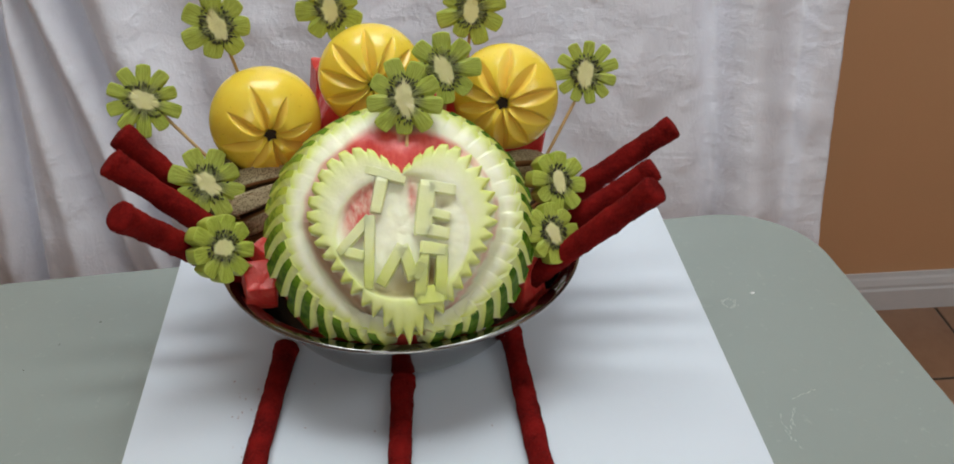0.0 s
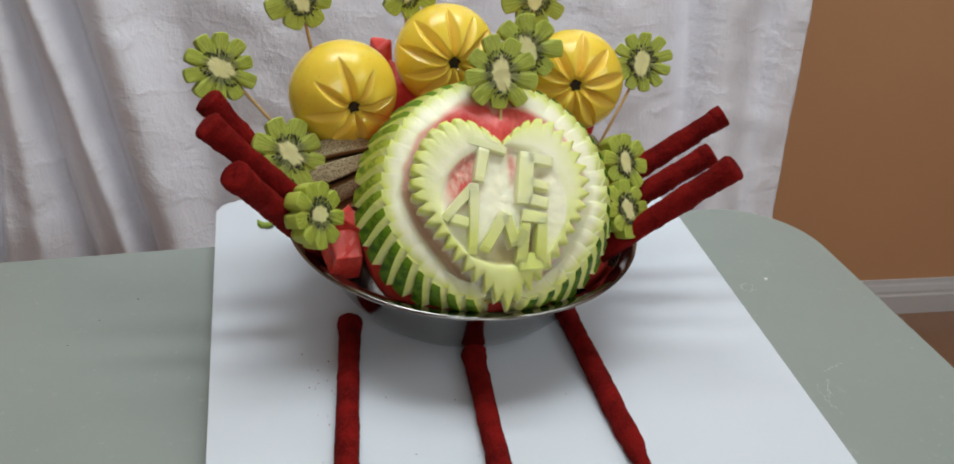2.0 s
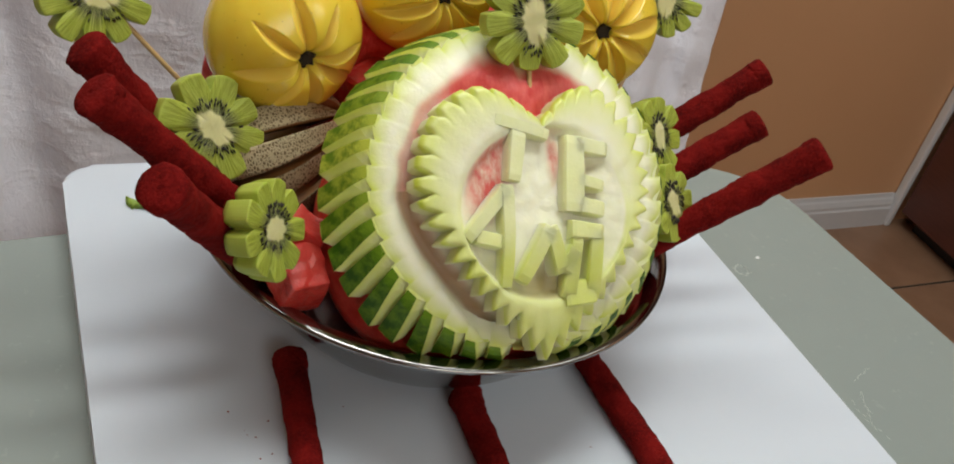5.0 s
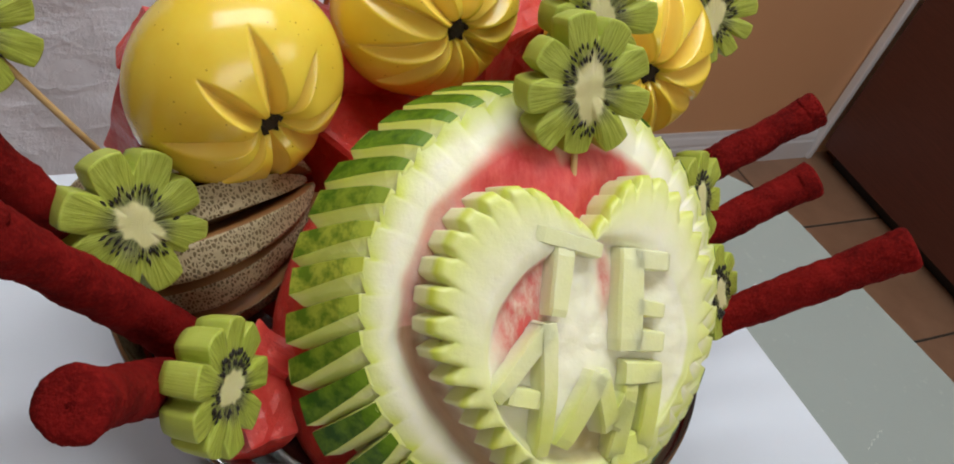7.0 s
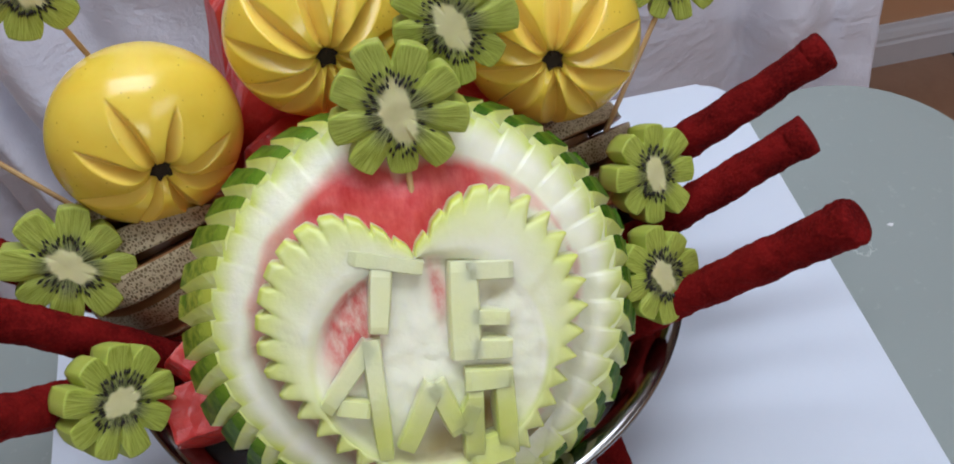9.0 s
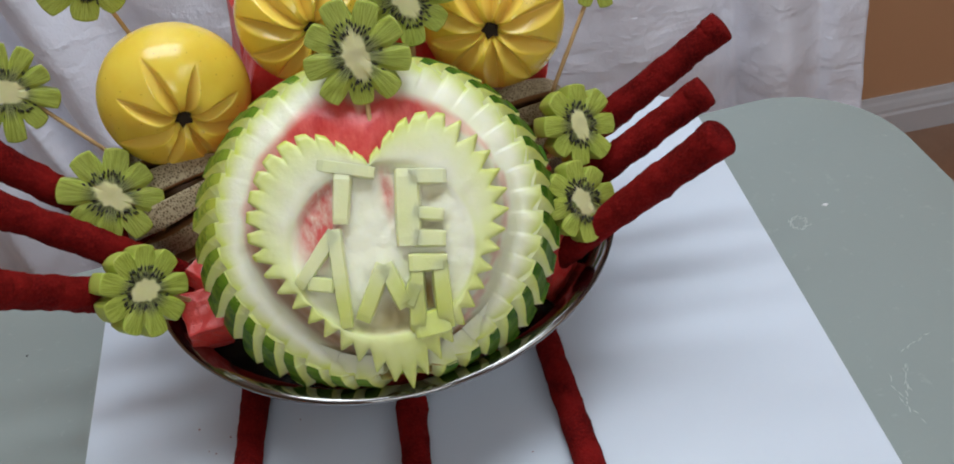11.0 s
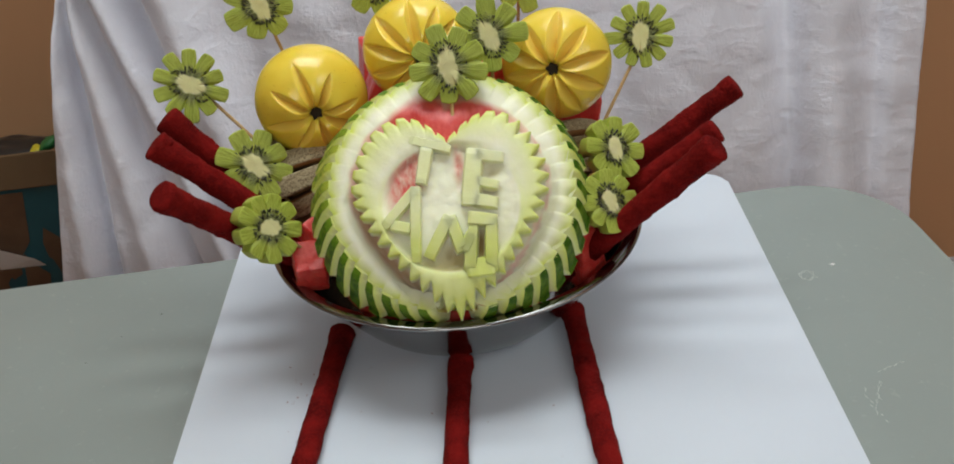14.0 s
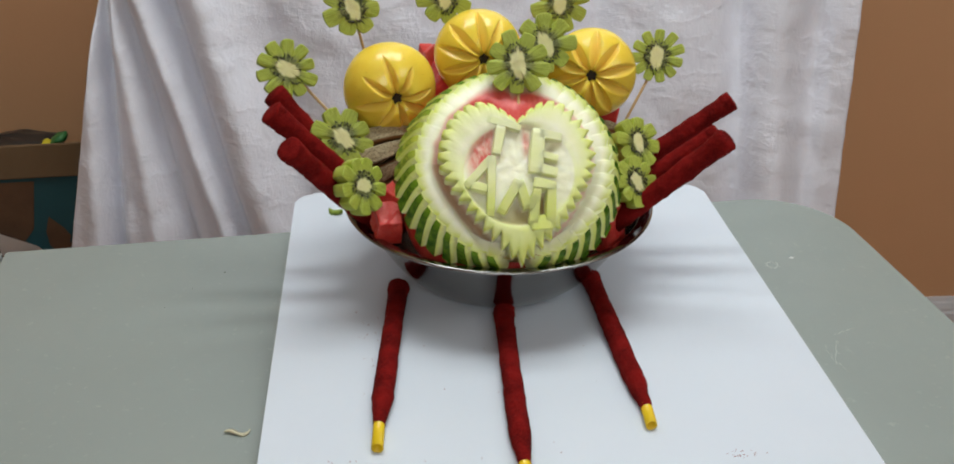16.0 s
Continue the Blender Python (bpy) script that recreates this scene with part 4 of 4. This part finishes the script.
FLOWERS = [
    ((0.0045, 0.616, 0.982), -0.05, 0.00, 8, 0.0270, 9, 1.9, (0.004, 0.597, 0.939), "green kiwi flower standing above the carved heart"),
    ((0.034, 0.657, 0.985), 0.05, 0.00, 25, 0.0265, 8, 1.7, (0.030, 0.665, 0.90), "green kiwi flower leaning behind the melon's top"),
    ((-0.132, 0.710, 1.003), 0.0, -0.05, 20, 0.0265, 7, 1.8, (-0.105, 0.735, 0.87), "green kiwi flower on a tall skewer above the apple"),
    ((-0.049, 0.728, 1.006), 0.0, -0.10, 0, 0.0250, 7, 1.6, (-0.035, 0.755, 0.87), "dark green kiwi flower on a tall skewer"),
    ((0.061, 0.745, 0.996), 0.0, -0.05, -5, 0.0265, 8, 1.6, (0.052, 0.752, 0.87), "green kiwi flower on a tall skewer between apples"),
    ((-0.192, 0.693, 0.953), 0.05, 0.00, 60, 0.0285, 10, 1.5, (-0.105, 0.665, 0.86), "green kiwi flower with ten petals on an outward skewer"),
    ((-0.1432, 0.6395, 0.9085), 0.05, 0.00, 40, 0.0270, 8, 1.6, (-0.110, 0.6445, 0.845), "green kiwi flower beside the cantaloupe"),
    ((-0.1255, 0.576, 0.893), 0.78, -0.04, 70, 0.0256, 9, 1.2, (-0.095, 0.600, 0.84), "green kiwi flower above the bowl's rim"),
    ((0.1484, 0.7054, 0.9557), 0.0, 0.00, 5, 0.0260, 11, 1.7, (0.100, 0.672, 0.87), "green kiwi flower with narrow petals on a skewer"),
    ((0.118, 0.631, 0.902), 0.62, 0.10, 0, 0.0228, 8, 1.6, (0.085, 0.655, 0.85), "green kiwi flower tucked beside the melon"),
    ((0.108, 0.587, 0.885), 0.62, 0.10, 10, 0.0222, 8, 1.5, (0.080, 0.630, 0.84), "green kiwi flower low beside the red sticks"),
]
for k, (p, dx, dz, roll, size, petals, stretch, end, label) in enumerate(FLOWERS):
    kiwi_flower(p, to_eye(p, dx, dz), roll, size, petals, stretch, end, label, 11 + k, notch=0.42 if petals > 9 else 0.34)

# ---- chili candy sticks ----


def candy_stick(tip, tail, radius, label, seed, straw=None, flare=1.22):
    a, b = Vector(tip), Vector(tail)
    rng = random.Random(seed)
    length = (b - a).length
    n = 110
    pts, radii = [], []
    bend = Vector((rng.uniform(-1, 1), rng.uniform(-1, 1), 0)) * 0.0022 * (0.5 if straw else 1)
    for k in range(n):
        t = k / (n - 1)
        pts.append(a.lerp(b, t) + bend * math.sin(math.pi * t))
        r = radius * (1 + (0.03 if straw else 0.05) * math.sin(9 * t + seed) + (flare - 1) * math.exp(-((t * length / 0.014) ** 2)))
        if straw:
            r *= 1 - 0.42 * smooth_step(0.82, 1.0, t)
        radii.append(r)
    d = (b - a).normalized()
    pts = [a - d * 0.0010, a - d * 0.0008, a - d * 0.0002] + [p + d * 0.001 for p in pts]
    radii = [radius * 0.15, radius * 0.62 * flare, radius * 0.90 * flare] + radii
    top = tagged(new("candy_stick"), label, "candy stick", "red candy sticks")
    part("coating", tube_mesh("coating", pts, radii, M_CHILI, 56, 0.0007 if straw else 0.0009, seed), top)
    part("tip", tube_mesh("tip", pts[:9], [r * 1.02 for r in radii[:8]] + [radii[8] * 0.99], M_CHILI, 56, 0.0012, seed + 20), top, "crumbly thickened end")
    if straw:
        e = Vector(straw)
        ring = []
        for q, r in ((0.0, 0.0045), (1.0, 0.0045), (1.0, 0.0038), (0.2, 0.0038)):
            ring.append((b.lerp(e, q), r))
        start = b.lerp(e, -0.5)
        side = d.orthogonal().normalized()
        up = d.cross(side)
        verts = [(start if q == 0 else b.lerp(e, q)) + (side * math.cos(2 * math.pi * j / 20) + up * math.sin(2 * math.pi * j / 20)) * r for (p, r), q in zip(ring, (0, 1, 1, 0.2)) for j in range(20)]
        part("straw", mesh("straw", verts, grid_faces(4, 20, True), M_STRAW), top, "bare end of a yellow plastic straw")
    return top


R_STICK = 0.0088
LEAN_STICK, FLAT_STICK = "dark red chili-coated candy stick leaning out of the bowl", "dark red chili-coated candy stick lying on the board"
candy_stick((-0.2015, 0.6490, 0.9475), (-0.0945, 0.6500, 0.8145), R_STICK, LEAN_STICK, 1, flare=1.1)
candy_stick((-0.2010, 0.6113, 0.9455), (-0.0954, 0.6225, 0.8258), R_STICK * 1.04, LEAN_STICK, 2, flare=1.12)
candy_stick((-0.1815, 0.5465, 0.9407), (-0.1127, 0.6313, 0.8237), R_STICK * 1.04, LEAN_STICK, 3, flare=1.12)
candy_stick((0.2114, 0.6650, 0.9268), (0.0827, 0.6830, 0.8172), R_STICK, LEAN_STICK, 4, flare=1.1)
candy_stick((0.1902, 0.6303, 0.9097), (0.0627, 0.6432, 0.8059), R_STICK, LEAN_STICK, 5, flare=1.1)
candy_stick((0.1715, 0.5585, 0.9352), (0.0690, 0.6030, 0.8130), R_STICK, LEAN_STICK, 6, flare=1.15)
FLAT_Z = BOARD_Z + 0.0086
candy_stick((-0.0985, 0.614, FLAT_Z), (-0.1185, 0.424, FLAT_Z - 0.003), R_STICK * 0.95, FLAT_STICK, 7, (-0.120, 0.399, FLAT_Z - 0.004), 1.12)
candy_stick((-0.0070, 0.568, FLAT_Z), (-0.0148, 0.374, FLAT_Z - 0.003), R_STICK * 0.95, FLAT_STICK, 8, (-0.0155, 0.357, FLAT_Z - 0.004), 1.12)
candy_stick((0.0815, 0.618, FLAT_Z), (0.0885, 0.429, FLAT_Z - 0.003), R_STICK * 0.95, FLAT_STICK, 9, (0.0875, 0.409, FLAT_Z - 0.004), 1.05)

# ---- melon chunks and cantaloupe in the bowl ----


def chunk(place, dims, turn, label, seed):
    """A rough-cut block of red melon."""
    bm = bmesh.new()
    bmesh.ops.create_cube(bm, size=1)
    rng = random.Random(seed)
    slim = 0.5 if dims[2] > 1.6 * dims[0] else 1.0
    for v in bm.verts:
        narrow = slim if v.co.z > 0 else 1.0
        v.co = Vector([v.co[i] * dims[i] * rng.uniform(0.82, 1.12) * (narrow if i < 2 else 1.0) for i in range(3)])
    bmesh.ops.bevel(bm, geom=bm.edges[:], offset=min(dims) * 0.07, segments=2, affect="EDGES", profile=0.6)
    bmesh.ops.triangulate(bm, faces=[f for f in bm.faces if len(f.verts) > 4])
    bmesh.ops.subdivide_edges(bm, edges=bm.edges[:], cuts=4, use_grid_fill=True)
    for v in bm.verts:
        v.co += v.co.normalized() * (0.0045 * noise.noise(v.co * 45 + Vector((seed, 0, 0))) + 0.0014 * noise.noise(v.co * 150 + Vector((seed, 0, 0))))
    ob = tagged(new("melon_chunk", from_bm("melon_chunk", bm, M_RED)), label, "melon chunk", "watermelon chunks")
    ob.matrix_basis = pose(*place, *turn)
    return ob


CHUNKS = [
    ((-0.1075, 0.590, 0.850), (0.024, 0.024, 0.026), (25, 4, 12)), ((-0.100, 0.607, 0.866), (0.017, 0.022, 0.018), (20, -10, 50)),
    ((-0.116, 0.648, 0.845), (0.030, 0.028, 0.024), (15, 10, 10)), ((-0.066, 0.752, 0.915), (0.020, 0.045, 0.075), (-8, 6, 15)),
    ((-0.117, 0.733, 0.888), (0.035, 0.025, 0.065), (10, -16, 25)), ((-0.112, 0.738, 0.915), (0.034, 0.014, 0.024), (5, 25, 10)), ((-0.045, 0.720, 0.905), (0.05, 0.04, 0.06), (5, 20, 5)),
    ((-0.030, 0.690, 0.890), (0.07, 0.045, 0.05), (10, 0, 30)), ((0.040, 0.725, 0.915), (0.05, 0.04, 0.07), (0, -10, 20)),
    ((0.105, 0.728, 0.90), (0.04, 0.04, 0.08), (5, 12, -10)), ((0.088, 0.600, 0.838), (0.030, 0.035, 0.050), (10, -10, 35)),
    ((0.070, 0.660, 0.85), (0.05, 0.05, 0.05), (0, 15, 10)), ((-0.05, 0.66, 0.85), (0.05, 0.05, 0.05), (5, 15, 40)), ((0.0, 0.74, 0.85), (0.09, 0.05, 0.06), (0, 5, 0)),
]
for k, (p, dims, turn) in enumerate(CHUNKS):
    chunk(p, dims, turn, "rough red watermelon chunk in the bowl", k)


def cantaloupe(place, turn, slices, label):
    """A quarter of cantaloupe cut through its netted rind into fanned slices."""
    top = tagged(new("cantaloupe"), label, "cantaloupe")
    top.matrix_basis = pose(*place, *turn)
    ball = bmesh.new()
    bmesh.ops.create_uvsphere(ball, u_segments=32, v_segments=16, radius=0.030)
    part("flesh", from_bm("flesh", ball, M_CANT, True), top, "orange flesh")
    for k in range(slices):
        lo, hi = -70 + 140 * k / slices, -70 + 140 * (k + 1) / slices - 7.0
        rows, cols = 22, 9
        verts, index, faces = [], [], []
        lift = 0.0025 * (k % 2)
        for layer, radius in ((0, 0.048), (1, 0.031)):
            for i in range(rows):
                a = radians(-82 + 164 * i / (rows - 1))
                for j in range(cols):
                    b = radians(lo + (hi - lo) * j / (cols - 1))
                    r = radius + lift + 0.0008 * noise.noise(Vector((i * 0.5, j * 0.5, k)))
                    verts.append((1.05 * r * math.sin(a), -r * math.cos(a) * math.cos(b), r * math.cos(a) * math.sin(b)))
        n = rows * cols
        faces += grid_faces(rows, cols, False)
        index += [0] * len(faces)
        faces += [tuple(v + n for v in q[::-1]) for q in grid_faces(rows, cols, False)]
        for i in range(rows - 1):
            faces += [(i * cols, (i + 1) * cols, (i + 1) * cols + n, i * cols + n), (i * cols + cols - 1, i * cols + cols - 1 + n, (i + 1) * cols + cols - 1 + n, (i + 1) * cols + cols - 1)]
        for j in range(cols - 1):
            q = (rows - 1) * cols + j
            faces += [(j, j + n, j + 1 + n, j + 1), (q, q + 1, q + 1 + n, q + n)]
        index += [1] * (len(faces) - len(index))
        part("slice", mesh("slice", verts, faces, [M_NET, M_CANT], True, index), top)
    return top


cantaloupe((-0.112, 0.680, 0.872), (-15, -24, -8), 6, "cantaloupe with netted tan rind slit into slices")
cantaloupe((0.078, 0.694, 0.860), (-4, 14, 28), 7, "cantaloupe with netted tan rind slit into slices")

# ---- small things on board and table ----


def shred(place, turn, size, mat, label, category, seed, broad=1.0):
    rng = random.Random(seed)
    n = 12
    verts = []
    for k in range(n):
        t = k / (n - 1)
        w = broad * (size * 0.16 * (1 - abs(2 * t - 1) ** (2 * broad)) + size * 0.02)
        z = size * 0.10 * math.sin(3 * t + seed) ** 2
        y = size * 0.16 / broad**2 * math.sin(5 * t + seed)
        for s, h in ((-1, 0.0), (0, 0.06 * broad**2), (1, 0.0), (0, -0.02)):
            verts.append(((t - 0.5) * size, y + s * w * rng.uniform(0.7, 1.1), z + h * size + 0.03 * size))
    faces = grid_faces(n, 4, True) + [(3, 2, 1, 0), tuple(range(4 * n - 4, 4 * n))]
    ob = tagged(new(category.replace(" ", "_"), mesh(category, verts, faces, mat)), label, category)
    ob.matrix_basis = pose(*place, *turn)


shred((-0.2292, 0.4535, TABLE_Z - 0.0002), (0, 0, 15), 0.020, M_SHRED, "dry pale fruit shred on the table", "fruit shred", 1)
shred((-0.1617, 0.7795, BOARD_Z - 0.0002), (0, 0, -20), 0.016, M_PEEL, "small green kiwi peel on the board", "kiwi peel", 2, 2.0)


def specks(name, spots, mat, size, label, seed):
    rng = random.Random(seed)
    vs, fs = [], []
    for x, y, z in spots:
        n, s = len(vs), size * rng.uniform(0.5, 1.3)
        for u, v, w in ((1, 0, 0), (0, 1, 0), (-1, 0, 0), (0, -1, 0), (0, 0, 0.6), (0, 0, -0.2)):
            vs.append((x + u * s * rng.uniform(0.6, 1.4), y + v * s * rng.uniform(0.6, 1.4), z + w * s))
        fs += [(n + p, n + (p + 1) % 4, n + 4) for p in range(4)]
    tagged(new(name, mesh(name, vs, fs, mat, False)), label, "crumbs", kind="stuff")


dust = random.Random(5)
red_spots = [(-0.148 + dust.gauss(0, 0.012), 0.380 + dust.gauss(0, 0.005), BOARD_Z) for _ in range(60)]
red_spots += [(-0.125 + dust.gauss(0, 0.006), 0.545 + dust.gauss(0, 0.02), BOARD_Z) for _ in range(16)]
red_spots += [(0.150 + dust.gauss(0, 0.007), 0.378 + dust.gauss(0, 0.002), BOARD_Z) for _ in range(22)]
red_spots += [(dust.uniform(-0.13, 0.1), dust.uniform(0.38, 0.6), BOARD_Z) for _ in range(20)]
specks("chili_crumbs", red_spots, M_CRUMB, 0.0006, "fine red chili crumbs scattered on the board", 3)
specks("dark_crumbs", [(-0.2977, 0.672, TABLE_Z), (-0.318, 0.640, TABLE_Z), (-0.27, 0.70, TABLE_Z)], M_SEED, 0.0011, "tiny dark crumbs on the table", 4)
specks("white_crumbs", [(0.3115, 0.691, TABLE_Z)], M_PAPER, 0.0020, "white crumb on the table", 6)


def scuff(points, label):
    vs, fs = [], []
    rng = random.Random(len(points))
    for (x0, y0), (x1, y1) in zip(points, points[1:]):
        for q in range(4):
            t = (q + rng.random() * 0.6) / 4
            x, y = x0 + (x1 - x0) * t + rng.gauss(0, 0.0008), y0 + (y1 - y0) * t + rng.gauss(0, 0.0008)
            n = len(vs)
            w, l = 0.00035 * rng.uniform(0.5, 1.5), 0.0022 * rng.uniform(0.5, 1.4)
            a = math.atan2(y1 - y0, x1 - x0) + rng.gauss(0, 0.3)
            c, s = math.cos(a), math.sin(a)
            for u, v, z in ((-l, 0, 0.0001), (0, -w, 0.0001), (l, 0, 0.0001), (0, w, 0.0001), (0, 0, 0.0003)):
                vs.append((x + u * c - v * s, y + u * s + v * c, TABLE_Z + z))
            fs += [(n, n + 1, n + 4), (n + 1, n + 2, n + 4), (n + 2, n + 3, n + 4), (n + 3, n, n + 4)]
    tagged(new("scuff_mark", mesh("scuff_mark", vs, fs, M_SCUFF, False)), label, "scuff mark", kind="stuff")


scuff([(0.286 + 0.006 * math.cos(k * 0.7), 0.678 + 0.006 * math.sin(k * 0.7)) for k in range(10)], "faint white ring scuff on the table")
scuff([(0.300, 0.552), (0.311, 0.557), (0.322, 0.562)], "white scratch on the table")
scuff([(0.282 + 0.004 * k, 0.510 - 0.001 * k * k + 0.012 * k) for k in range(5)], "curved white scratch on the table")
scuff([(0.287, 0.500), (0.281, 0.520), (0.283, 0.540)], "thin white scratch on the table")

# ---- floor tiles ----
SIDE = 0.335
tile_mesh = box_mesh("tile", (-SIDE / 2 + 0.003, -SIDE / 2 + 0.003, -0.0039), (SIDE / 2 - 0.003, SIDE / 2 - 0.003, 0.0), M_TILE, 0.0015, 1)
for i in range(-10, 7):
    for j in range(-10, 4):
        x, y = 1.11 + SIDE / 2 + SIDE * (i - 2), 1.35 + SIDE / 2 + SIDE * (j - 3)
        if x < 2.33 and x > -2.43 and y > -2.03:
            part("tile", tile_mesh, floor, m=pose(x, y, 0))
